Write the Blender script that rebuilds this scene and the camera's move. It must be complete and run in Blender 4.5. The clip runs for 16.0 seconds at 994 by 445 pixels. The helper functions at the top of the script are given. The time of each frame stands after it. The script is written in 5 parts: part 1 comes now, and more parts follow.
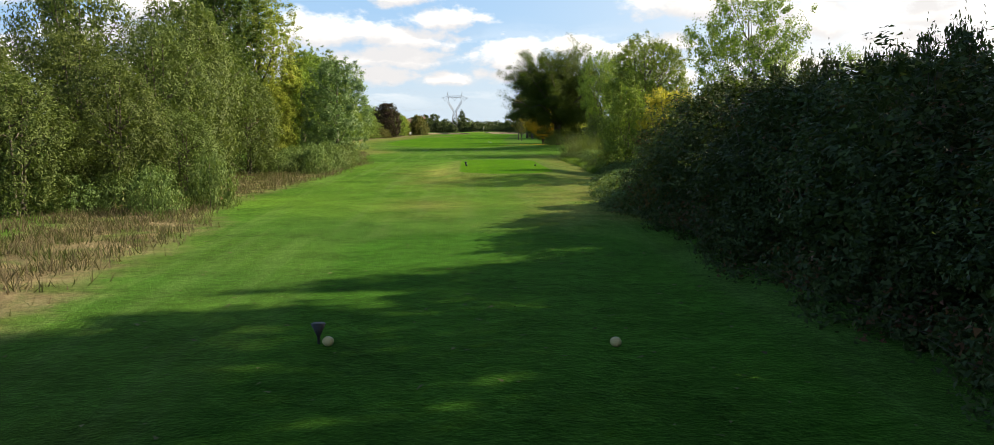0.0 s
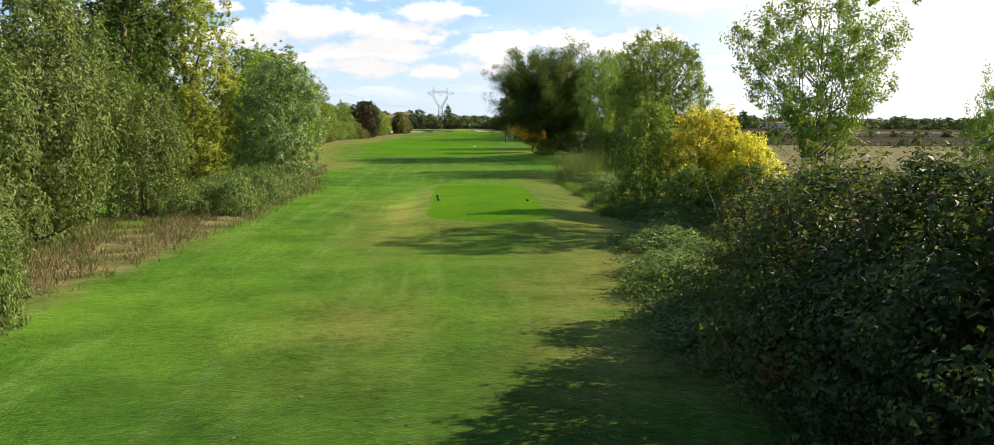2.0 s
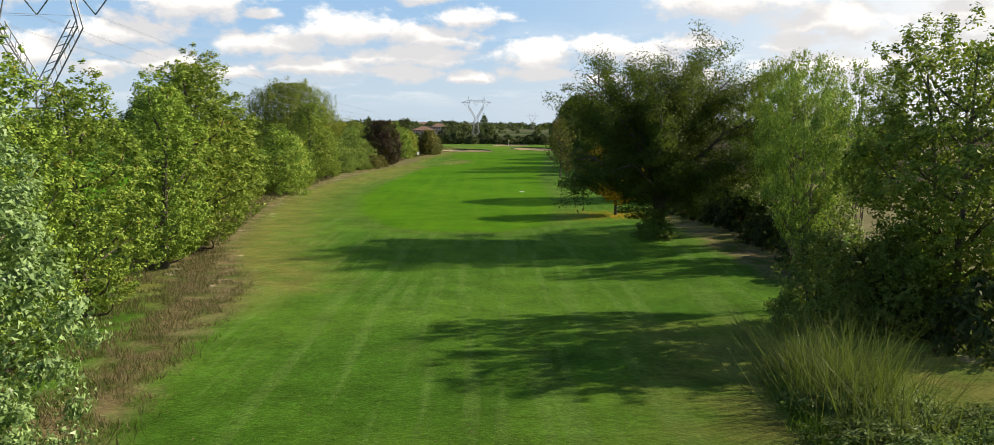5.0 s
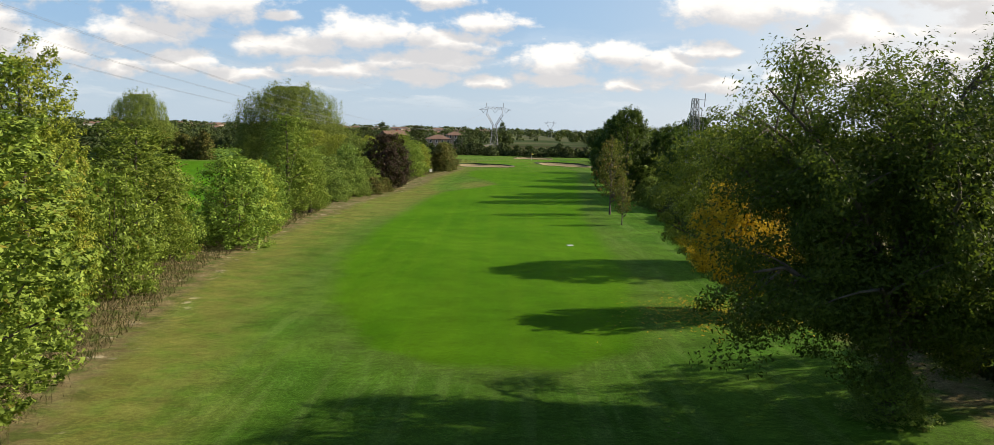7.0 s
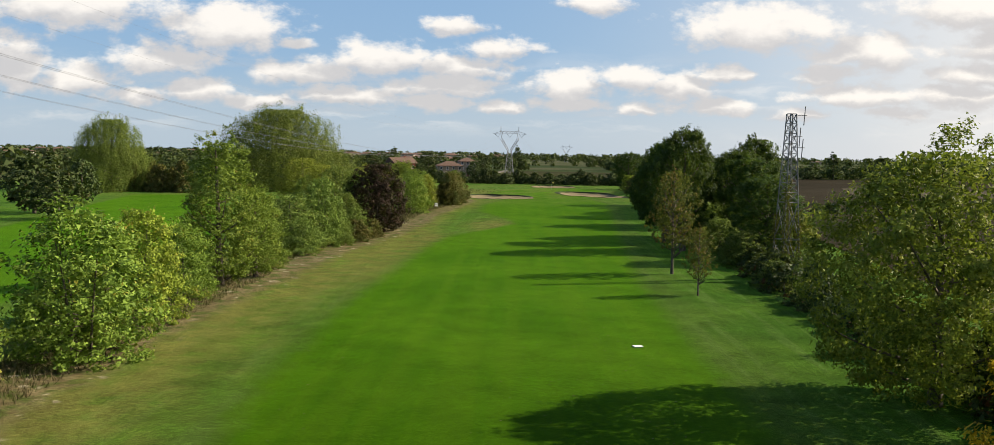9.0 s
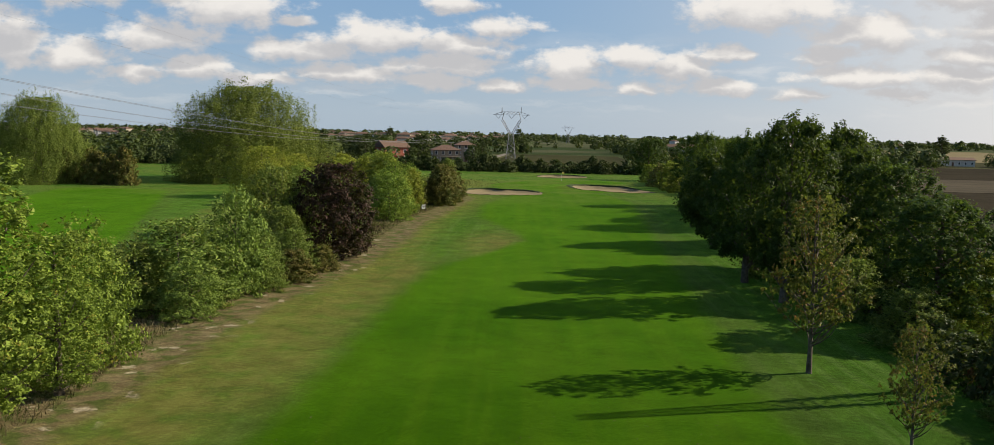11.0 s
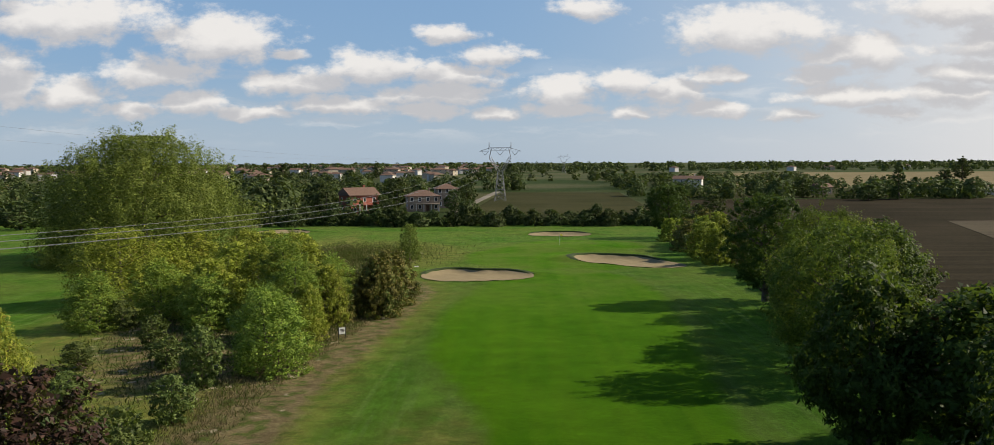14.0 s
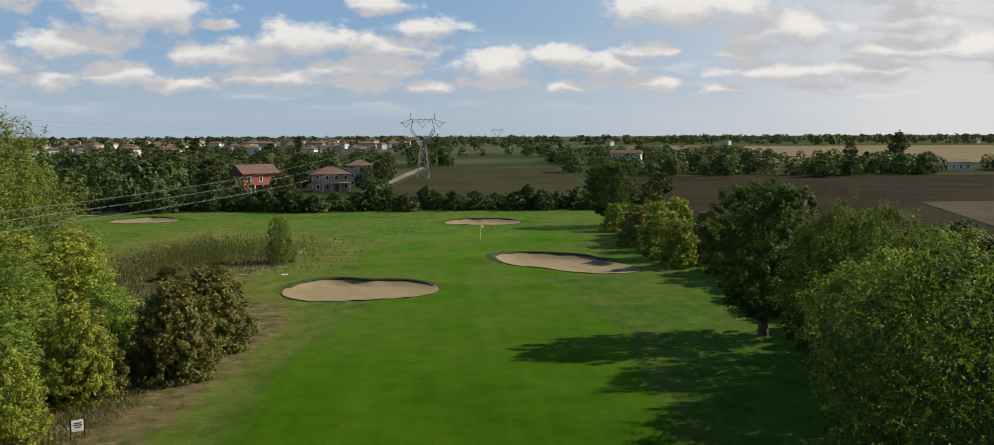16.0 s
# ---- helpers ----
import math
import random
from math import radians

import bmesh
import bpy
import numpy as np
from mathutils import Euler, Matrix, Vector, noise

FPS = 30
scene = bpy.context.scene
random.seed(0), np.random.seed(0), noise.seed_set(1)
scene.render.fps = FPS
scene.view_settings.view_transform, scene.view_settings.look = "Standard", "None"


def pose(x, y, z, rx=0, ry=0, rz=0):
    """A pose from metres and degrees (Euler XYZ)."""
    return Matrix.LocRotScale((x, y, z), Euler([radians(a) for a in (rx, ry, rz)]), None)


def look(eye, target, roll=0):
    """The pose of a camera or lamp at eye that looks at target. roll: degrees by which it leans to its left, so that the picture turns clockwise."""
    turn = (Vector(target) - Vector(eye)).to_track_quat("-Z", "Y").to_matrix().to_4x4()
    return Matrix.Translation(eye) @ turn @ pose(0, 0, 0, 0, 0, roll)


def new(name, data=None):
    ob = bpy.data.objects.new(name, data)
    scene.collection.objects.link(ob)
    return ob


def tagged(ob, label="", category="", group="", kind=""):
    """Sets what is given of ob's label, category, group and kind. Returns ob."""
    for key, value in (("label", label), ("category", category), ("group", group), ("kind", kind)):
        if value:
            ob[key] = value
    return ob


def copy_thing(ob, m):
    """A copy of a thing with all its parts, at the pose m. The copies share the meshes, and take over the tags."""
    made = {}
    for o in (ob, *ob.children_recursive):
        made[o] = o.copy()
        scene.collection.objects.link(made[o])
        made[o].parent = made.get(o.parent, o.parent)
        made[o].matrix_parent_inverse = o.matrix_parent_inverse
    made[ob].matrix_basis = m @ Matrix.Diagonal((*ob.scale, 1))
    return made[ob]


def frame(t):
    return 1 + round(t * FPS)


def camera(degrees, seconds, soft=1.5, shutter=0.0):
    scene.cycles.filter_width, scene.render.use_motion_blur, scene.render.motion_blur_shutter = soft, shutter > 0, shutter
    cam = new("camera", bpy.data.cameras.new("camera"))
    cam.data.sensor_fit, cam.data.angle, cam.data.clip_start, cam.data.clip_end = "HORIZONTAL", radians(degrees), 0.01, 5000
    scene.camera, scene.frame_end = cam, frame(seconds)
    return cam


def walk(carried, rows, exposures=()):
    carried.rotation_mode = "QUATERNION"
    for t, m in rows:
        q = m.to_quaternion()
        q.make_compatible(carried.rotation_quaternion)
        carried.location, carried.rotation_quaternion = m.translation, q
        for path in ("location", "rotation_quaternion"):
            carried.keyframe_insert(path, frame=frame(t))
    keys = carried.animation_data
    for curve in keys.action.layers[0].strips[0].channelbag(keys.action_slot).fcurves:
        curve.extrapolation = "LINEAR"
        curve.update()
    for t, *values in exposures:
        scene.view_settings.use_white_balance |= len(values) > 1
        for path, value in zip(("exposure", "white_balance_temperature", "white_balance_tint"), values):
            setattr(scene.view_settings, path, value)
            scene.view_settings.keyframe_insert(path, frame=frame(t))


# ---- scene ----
cam = camera(60.00, 16.0, 0.7)
PATH = [
    (0, (0.91, 7.37, 3.20), (1.244, 17.309, 2.083), 0.01),
    (0.5, (0.88, 9.60, 3.75), (1.412, 19.515, 2.566), 0.22),
    (1, (0.96, 13.07, 4.06), (1.632, 22.970, 2.869), 0.50),
    (1.5, (1.30, 17.53, 4.43), (1.924, 27.439, 3.290), 0.32),
    (2, (1.73, 21.83, 4.86), (2.217, 31.746, 3.672), 0.41),
    (2.5, (2.17, 27.76, 5.48), (2.559, 37.675, 4.204), 0.02),
    (3, (2.52, 36.05, 6.18), (2.783, 45.967, 4.948), 0.37),
    (3.5, (2.58, 44.05, 6.89), (2.733, 53.979, 5.698), -0.25),
    (4, (2.30, 51.31, 7.49), (2.412, 61.245, 6.354), -0.21),
    (6.5, (-0.56, 88.92, 10.07), (-0.537, 98.856, 8.941), 1.58),
    (7, (-0.93, 96.77, 10.53), (-1.013, 106.708, 9.454), 1.42),
    (7.5, (-1.2, 103.18, 10.89), (-1.368, 113.134, 9.909), 1.06),
    (8, (-1.41, 110.61, 11.1), (-1.68, 120.566, 10.216), 0.46),
    (8.5, (-1.34, 118.85, 10.96), (-1.66, 128.807, 10.118), 0.99),
    (9, (-1.71, 126.74, 10.93), (-1.972, 136.706, 10.133), 0.93),
    (11.5, (-3.34, 170.13, 13.38), (-3.589, 180.071, 12.318), 1.25),
    (12, (-3.21, 178.63, 14.42), (-3.56, 188.574, 13.39), 0.68),
    (12.5, (-3.17, 186.16, 15.44), (-3.54, 196.109, 14.499), 0.50),
    (13, (-2.74, 194.38, 16.31), (-3.13, 204.342, 15.488), 0.31),
    (13.5, (-2.17, 202.75, 16.96), (-2.473, 212.714, 16.212), 0.04),
    (14, (-1.03, 212.2, 17.38), (-1.25, 222.169, 16.661), -0.29),
    (14.5, (0.28, 222.0, 17.52), (0.18, 231.968, 16.739), -0.35),
    (15, (1.35, 231.36, 17.49), (1.418, 241.32, 16.608), -0.33),
    (15.5, (2.1, 239.34, 17.3), (2.407, 249.294, 16.35), -0.17),
    (16, (3.16, 246.93, 17.13), (3.683, 256.859, 16.105), -0.22),
]
EXPOSURES = [(t, e, k, 11) for t, e, k in ((0, 1.18, 7250), (0.5, 1.18, 7250), (1.0, 1.16, 7250), (2.0, 1.32, 7250), (2.5, 1.40, 7250), (3.5, 1.18, 7200), (6.5, 0.92, 7150),
                                           (7.5, 0.83, 7150), (9.0, 0.72, 7150), (11.5, 0.48, 7000), (13.0, 0.50, 6900), (16.0, 0.44, 6900))]
walk(cam, [(t, look(eye, target, roll)) for t, eye, target, roll in PATH], EXPOSURES)

# ---------------------------------------------------------------- light
SUN_EL, SUN_AZ = 32.5, 74.5      # degrees above the horizon; degrees clockwise from +y
sun_dir = Vector((math.sin(radians(SUN_AZ)) * math.cos(radians(SUN_EL)),
                  math.cos(radians(SUN_AZ)) * math.cos(radians(SUN_EL)), math.sin(radians(SUN_EL))))
sun_data = bpy.data.lights.new("sun", "SUN")
sun_data.energy, sun_data.angle, sun_data.color = 5.0, radians(0.6), (1.0, 0.92, 0.78)
sun = new("sun", sun_data)
sun.matrix_basis = look((0, 0, 60), Vector((0, 0, 60)) - sun_dir)


class Nodes:
    """A small wrapper for writing node trees."""

    def __init__(self, tree):
        self.t = tree
        self.t.nodes.clear()

    def n(self, kind, props=None, **ins):
        node = self.t.nodes.new(kind)
        for k, v in (props or {}).items():
            if k == "operation":
                node.operation = v
            elif k == "data_type":
                node.data_type = v
            elif k == "blend_type":
                node.blend_type = v
            elif k == "attribute_name":
                node.attribute_name = v
            elif k == "sky_type":
                node.sky_type = v
            elif k == "interpolation_type":
                node.interpolation_type = v
            elif k == "noise_dimensions":
                node.noise_dimensions = v
        for k, v in ins.items():
            self.put(node, int(k[1:]) if k[0] == "i" and k[1:].isdigit() else k.replace("_", " "), v)
        return node

    def put(self, node, key, v):
        sock = node.inputs[key]
        if isinstance(v, bpy.types.NodeSocket):
            self.t.links.new(v, sock)
        elif isinstance(v, bpy.types.Node):
            self.t.links.new(v.outputs[0], sock)
        elif sock.type == "RGBA" and len(v) == 3:
            sock.default_value = (*v, 1)
        else:
            sock.default_value = v

    def math(self, op, a, b=0.0, c=0.0):
        return self.n("ShaderNodeMath", {"operation": op}, i0=a, i1=b, i2=c).outputs[0]

    def smooth(self, v, lo, hi, a=0.0, b=1.0):
        return self.n("ShaderNodeMapRange", {"interpolation_type": "SMOOTHSTEP"}, Value=v, From_Min=lo, From_Max=hi,
                      To_Min=a, To_Max=b).outputs[0]

    def mix(self, f, a, b, blend="MIX"):
        m = self.n("ShaderNodeMix", {"data_type": "RGBA", "blend_type": blend})
        self.put(m, 0, f), self.put(m, 6, a), self.put(m, 7, b)
        return m.outputs[2]

    def noise(self, vec, scale, detail=4.0, rough=0.55):
        return self.n("ShaderNodeTexNoise", None, Vector=vec, Scale=scale, Detail=detail, Roughness=rough).outputs[0]


# Sky with fair-weather cumulus. Clouds: u, v = right and up over ahead; half width, half height.
CLOUDS = [
    (-.417, .102, .072, .022), (-.345, .138, .075, .032), (-.256, .122, .022, .007), (-.165, .106, .066, .022),
    (-.075, .145, .036, .012), (.083, .172, .040, .014), (-.024, .119, .042, .014), (-.070, .097, .060, .018),
    (-.086, .077, .062, .018), (-.250, .090, .060, .018), (-.378, .068, .050, .018), (-.515, .078, .050, .022),
    (-.590, .092, .036, .034), (.057, .078, .052, .022), (.262, .145, .092, .032), (.400, .118, .070, .024),
    (.127, .086, .036, .018), (.185, .078, .046, .018), (.232, .093, .034, .010), (.385, .070, .070, .016),
]
CLOUDS_HIGH = [
    (.500, .168, .085, .026), (.535, .130, .050, .022), (.345, .094, .040, .013), (-.53, .165, .11, .03),
    (-.205, .064, .060, .013), (-.100, .058, .040, .011), (-.020, .054, .030, .009), (.055, .057, .045, .011), (.140, .052, .032, .009),
    (.225, .058, .050, .012), (.320, .050, .040, .009), (.420, .052, .045, .010), (.490, .072, .060, .016), (.520, .096, .060, .016), (-.445, .060, .040, .010), (-.310, .056, .05, .010),
    (.66, .10, .10, .03), (-.68, .12, .10, .035), (.70, .18, .12, .04), (-.70, .20, .1, .03),
    (.20, .26, .10, .02), (-.25, .27, .12, .025), (.45, .27, .12, .025),
]
world = bpy.data.worlds.new("world")
scene.world = world
world.use_nodes = True
w = Nodes(world.node_tree)
way = w.n("ShaderNodeTexCoord").outputs["Generated"]
sky = w.n("ShaderNodeTexSky", {"sky_type": "NISHITA"})
sky.sun_disc, sky.sun_elevation, sky.sun_rotation = False, radians(SUN_EL), radians(SUN_AZ)
sky.air_density, sky.dust_density, sky.ozone_density = 1.0, 0.6, 1.6
xyz = w.n("ShaderNodeSeparateXYZ", None, Vector=way)
ahead = w.math("MAXIMUM", xyz.outputs[1], 0.02)
u_, v_ = w.math("DIVIDE", xyz.outputs[0], ahead), w.math("DIVIDE", xyz.outputs[2], ahead)
flat = w.n("ShaderNodeCombineXYZ", None, X=u_, Y=w.math("MULTIPLY", v_, 1.7), Z=0.0).outputs[0]
puff = w.noise(flat, 28.0, 6.0, 0.6)
puff_big = w.noise(flat, 6.0, 3.0, 0.5)
shift = w.n("ShaderNodeVectorMath", {"operation": "ADD"}, i0=flat, i1=(3.7, 1.2, 5.0)).outputs[0]
u_true, v_true = u_, v_
u_ = w.math("ADD", u_, w.math("MULTIPLY", w.math("SUBTRACT", w.noise(flat, 15.0, 5.0, 0.55), 0.5), 0.045))
v_ = w.math("ADD", v_, w.math("MULTIPLY", w.math("SUBTRACT", w.noise(shift, 20.0, 5.0, 0.55), 0.5), 0.022))
dens, bottom = None, None
for cu, cv, a, b in CLOUDS + CLOUDS_HIGH:
    du = w.math("DIVIDE", w.math("SUBTRACT", u_, cu), a)
    dv = w.math("DIVIDE", w.math("SUBTRACT", v_, cv), b)
    dv2 = w.math("MAXIMUM", dv, w.math("MULTIPLY", dv, -1.25))
    r = w.math("SQRT", w.math("ADD", w.math("MULTIPLY", du, du), w.math("MULTIPLY", dv2, dv2)))
    d = w.math("SUBTRACT", 1.0, r)
    low = w.math("SUBTRACT", w.math("MULTIPLY", dv, -1.0), w.math("MULTIPLY", w.math("MAXIMUM", w.math("SUBTRACT", -0.3, d), 0.0), 2.0))
    dens = d if dens is None else w.math("MAXIMUM", dens, d)
    bottom = low if bottom is None else w.math("MAXIMUM", bottom, low)
# the rest of the sky carries the same broken cloud
over = w.math("MAXIMUM", xyz.outputs[2], 0.03)
plane = w.n("ShaderNodeCombineXYZ", None, X=w.math("DIVIDE", xyz.outputs[0], over),
            Y=w.math("DIVIDE", xyz.outputs[1], over), Z=0.0).outputs[0]
layer = w.noise(plane, 0.9, 6.0, 0.6)
strata_co = w.n("ShaderNodeCombineXYZ", None, X=w.math("MULTIPLY", u_, 7.0), Y=w.math("MULTIPLY", v_, 42.0), Z=2.0).outputs[0]
strata = w.math("MULTIPLY", w.smooth(w.noise(strata_co, 1.0, 5.0, 0.6), 0.46, 0.66), w.math("MULTIPLY", w.smooth(v_true, 0.012, 0.045), w.smooth(v_true, 0.13, 0.07)))
elsewhere = w.smooth(v_true, 0.20, 0.42)
general = w.math("MULTIPLY", w.math("MULTIPLY", w.math("SUBTRACT", layer, 0.66), 4.0), elsewhere)
dens = w.math("ADD", dens, w.math("MULTIPLY", w.math("SUBTRACT", puff, 0.5), 2.1))
dens = w.math("ADD", dens, w.math("MULTIPLY", w.math("SUBTRACT", puff_big, 0.5), 0.7))
cover = w.math("MAXIMUM", w.math("MAXIMUM", w.smooth(dens, -0.32, 0.42), w.math("MULTIPLY", strata, 0.35)), w.smooth(general, 0.0, 0.6))
veil = w.smooth(v_true, 0.12, 0.010, 0.0, 0.68)
bright_side = w.math("MULTIPLY", w.smooth(u_true, -0.1, 0.62), w.smooth(xyz.outputs[2], 0.52, 0.20))
under = w.math("SUBTRACT", w.smooth(bottom, -0.35, 0.7), w.math("MULTIPLY", w.math("SUBTRACT", puff, 0.5), 1.2))
grey = w.smooth(under, 0.05, 1.0)
cloud_col = w.mix(grey, (1.0, 1.0, 1.0), (0.62, 0.64, 0.69))
cloud_bg = w.n("ShaderNodeBackground", None, Color=cloud_col, Strength=0.61)
veil_bg = w.n("ShaderNodeBackground", None, Color=w.mix(bright_side, (0.52, 0.64, 0.76), (0.88, 0.90, 0.93)), Strength=0.60)
deep = w.smooth(xyz.outputs[2], 0.22, 0.75)
blue = w.mix(deep, w.mix(0.55, sky, (3.4, 6.6, 11.6)), w.mix(0.7, sky, (0.75, 1.75, 4.0)))
sky_bg = w.n("ShaderNodeBackground", None, Color=blue, Strength=0.052)
m1 = w.n("ShaderNodeMixShader", None, i0=w.math("MAXIMUM", veil, w.math("MULTIPLY", bright_side, 0.88)), i1=sky_bg, i2=veil_bg)
m2 = w.n("ShaderNodeMixShader", None, i0=w.math("MULTIPLY", cover, 0.93), i1=m1, i2=cloud_bg)
w.n("ShaderNodeOutputWorld", None, Surface=m2)

# ---------------------------------------------------------------- materials


def material(name, build):
    m = bpy.data.materials.new(name)
    m.use_nodes = True
    q = Nodes(m.node_tree)
    shader = build(q)
    q.n("ShaderNodeOutputMaterial", None, Surface=shader)
    return m


def surface(name, a, b, scale=4.0, rough=0.8, bump=0.3, fine=40.0, metal=0.0, spec=0.3):
    """Two tones mixed by noise at two scales, with fine relief."""
    def build(q):
        co = q.n("ShaderNodeTexCoord").outputs["Object"]
        big, small = q.noise(co, scale), q.noise(co, fine, 3.0)
        f = q.smooth(q.math("ADD", q.math("MULTIPLY", big, 0.7), q.math("MULTIPLY", small, 0.3)), 0.35, 0.65)
        relief = q.n("ShaderNodeBump", None, Strength=bump, Distance=0.02, Height=small)
        return q.n("ShaderNodeBsdfPrincipled", None, Base_Color=q.mix(f, a, b), Roughness=rough, Metallic=metal,
                   Specular_IOR_Level=spec, Normal=relief)
    return material(name, build)


def foliage(name, dark, light, turn=None, share=0.0, glow=0.42, gloss=0.55, sap=0.5, spec=0.10):
    """Leaves: each one its own tone, clumps and single trees apart; turn: the colour of the share that has turned."""
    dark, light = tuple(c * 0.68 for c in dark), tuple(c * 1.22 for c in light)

    def build(q):
        isl = q.n("ShaderNodeNewGeometry").outputs["Random Per Island"]
        info = q.n("ShaderNodeObjectInfo").outputs["Random"]
        co = q.n("ShaderNodeTexCoord").outputs["Object"]
        clump = q.noise(co, 0.55, 3.0)
        f = q.math("ADD", q.math("MULTIPLY", isl, 0.55), q.math("MULTIPLY", clump, 0.6))
        col = q.mix(q.smooth(f, 0.15, 0.95), dark, light)
        if turn:
            pick = q.smooth(q.math("ADD", q.math("MULTIPLY", isl, 0.35), clump), 0.98 - share, 1.08 - share)
            col = q.mix(pick, col, turn)
        hsv = q.n("ShaderNodeHueSaturation", None, Hue=q.smooth(info, 0, 1, 0.49, 0.51), Saturation=1.0,
                  Value=q.smooth(info, 0, 1, 0.85, 1.15), Fac=1.0, Color=col).outputs[0]
        body = q.n("ShaderNodeBsdfPrincipled", None, Base_Color=hsv, Roughness=gloss, Specular_IOR_Level=spec)
        lit = q.n("ShaderNodeBsdfTranslucent", None, Color=q.mix(sap, hsv, (0.16, 0.24, 0.02)))
        return q.n("ShaderNodeMixShader", None, i0=glow * 0.85, i1=body, i2=lit)
    return material(name, build)


def grass_ground(q):
    geo = q.n("ShaderNodeNewGeometry").outputs["Position"]

    def att(name):
        return q.n("ShaderNodeAttribute", {"attribute_name": name}).outputs["Fac"]
    wob = q.math("MULTIPLY", q.math("SUBTRACT", q.noise(geo, 0.35, 4.0, 0.6), 0.5), 5.0)
    wob_s = q.math("MULTIPLY", q.math("SUBTRACT", q.noise(geo, 2.0, 3.0, 0.6), 0.5), 1.4)
    fair, tee, dry, old_tee, far = att("d_fair"), att("d_tee"), att("d_dry"), att("d_old_tee"), att("d_far")
    patch, grain, blades = q.noise(geo, 0.09, 4.0, 0.55), q.noise(geo, 1.6, 5.0, 0.7), q.noise(geo, 14.0, 4.0, 0.7)
    streak = q.n("ShaderNodeMapping", None, Vector=geo, Scale=(1.4, 0.06, 1.0)).outputs[0]
    tracks = q.noise(streak, 1.0, 3.0, 0.5)
    rough = q.mix(q.smooth(patch, 0.36, 0.62), (0.034, 0.090, 0.008), (0.056, 0.120, 0.012))
    rough = q.mix(q.math("MULTIPLY", q.smooth(tracks, 0.50, 0.62), 0.55), rough, (0.074, 0.132, 0.026))
    rough = q.mix(q.math("MULTIPLY", q.smooth(grain, 0.45, 0.75), 0.35), rough, (0.054, 0.104, 0.018))
    worn = q.math("MULTIPLY", q.smooth(q.noise(geo, 0.16, 5.0, 0.65), 0.60, 0.76), 0.30)
    rough = q.mix(worn, rough, (0.092, 0.100, 0.030))
    cut = q.mix(q.smooth(patch, 0.3, 0.7), (0.032, 0.101, 0.001), (0.050, 0.131, 0.003))
    stripe_co = q.n("ShaderNodeMapping", None, Vector=geo, Scale=(0.55, 0.012, 1.0)).outputs[0]
    cut = q.mix(q.math("MULTIPLY", q.smooth(q.noise(stripe_co, 1.0, 2.0), 0.45, 0.56), 0.3), cut, (0.062, 0.138, 0.004))
    collar = q.mix(grain, (0.094, 0.116, 0.028), (0.062, 0.102, 0.020))
    straw = q.mix(q.smooth(grain, 0.3, 0.7), (0.100, 0.074, 0.038), (0.185, 0.146, 0.082))
    straw = q.mix(q.smooth(q.noise(geo, 0.8, 4.0), 0.44, 0.62), straw, (0.060, 0.076, 0.020))
    f_fair = q.smooth(q.math("ADD", fair, q.math("MULTIPLY", wob, 0.55)), 1.2, -1.2)
    f_edge = q.smooth(q.math("ADD", fair, wob), 4.5, 0.0, 0.0, 0.55)
    f_tee = q.smooth(q.math("ADD", tee, q.math("MULTIPLY", wob_s, 0.18)), 0.12, -0.12)
    f_collar = q.smooth(q.math("ADD", tee, wob_s), 1.5, 0.2, 0.0, 0.7)
    f_old_shade = q.smooth(q.math("ADD", old_tee, q.math("MULTIPLY", wob_s, 0.5)), 0.5, -0.5)
    f_semi = q.math("MULTIPLY", q.smooth(q.math("ADD", att("d_semi"), wob), 6.5, 0.0), q.smooth(q.noise(geo, 0.5, 4.0, 0.6), 0.30, 0.60, 0.28, 0.80))
    f_dry = q.smooth(q.math("ADD", q.math("ADD", dry, q.math("MULTIPLY", wob, 0.5)), wob_s), 1.3, -0.9)
    # rough darkens towards the old tee, carrying its painted shade outwards
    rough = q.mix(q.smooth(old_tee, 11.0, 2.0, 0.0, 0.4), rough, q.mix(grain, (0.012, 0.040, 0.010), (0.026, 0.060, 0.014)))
    col = q.mix(f_edge, rough, (0.058, 0.092, 0.016))
    col = q.mix(f_semi, col, (0.136, 0.124, 0.035))
    col = q.mix(f_fair, col, cut)
    along = q.n("ShaderNodeSeparateXYZ", None, Vector=geo).outputs[1]
    tired = q.math("MULTIPLY", q.smooth(along, 295.0, 350.0, 0.0, 0.6), q.smooth(patch, 0.30, 0.66))
    col = q.mix(tired, col, (0.088, 0.104, 0.024))
    col = q.mix(f_collar, col, collar)
    col = q.mix(f_tee, col, cut)
    # the old tee's deep green turf, with the shade over it painted in
    col = q.mix(f_old_shade, col, q.mix(q.smooth(grain, 0.3, 0.7), (0.018, 0.066, 0.005), (0.029, 0.088, 0.009)))
    col = q.mix(f_dry, col, straw)
    bare = q.math("MULTIPLY", q.smooth(q.noise(geo, 0.55, 5.0, 0.6), 0.60, 0.66), q.math("MULTIPLY", q.smooth(dry, 1.6, 0.2), q.smooth(att("d_semi"), 0.0, -0.6)))
    col = q.mix(bare, col, (0.31, 0.265, 0.19))
    plain = q.mix(q.smooth(q.noise(geo, 0.006, 3.0), 0.42, 0.58), (0.018, 0.026, 0.009), (0.050, 0.046, 0.024))
    col = q.mix(q.smooth(far, 0.0, 40.0), col, plain)
    col = q.mix(q.math("MULTIPLY", q.smooth(blades, 0.35, 0.7), 0.35), col, q.mix(0.5, col, (0.02, 0.035, 0.006)))
    mottle = q.math("ADD", q.math("MULTIPLY", q.noise(geo, 4.2, 5.0, 0.8), 0.6), q.math("MULTIPLY", q.noise(geo, 0.45, 3.0, 0.6), 0.4))
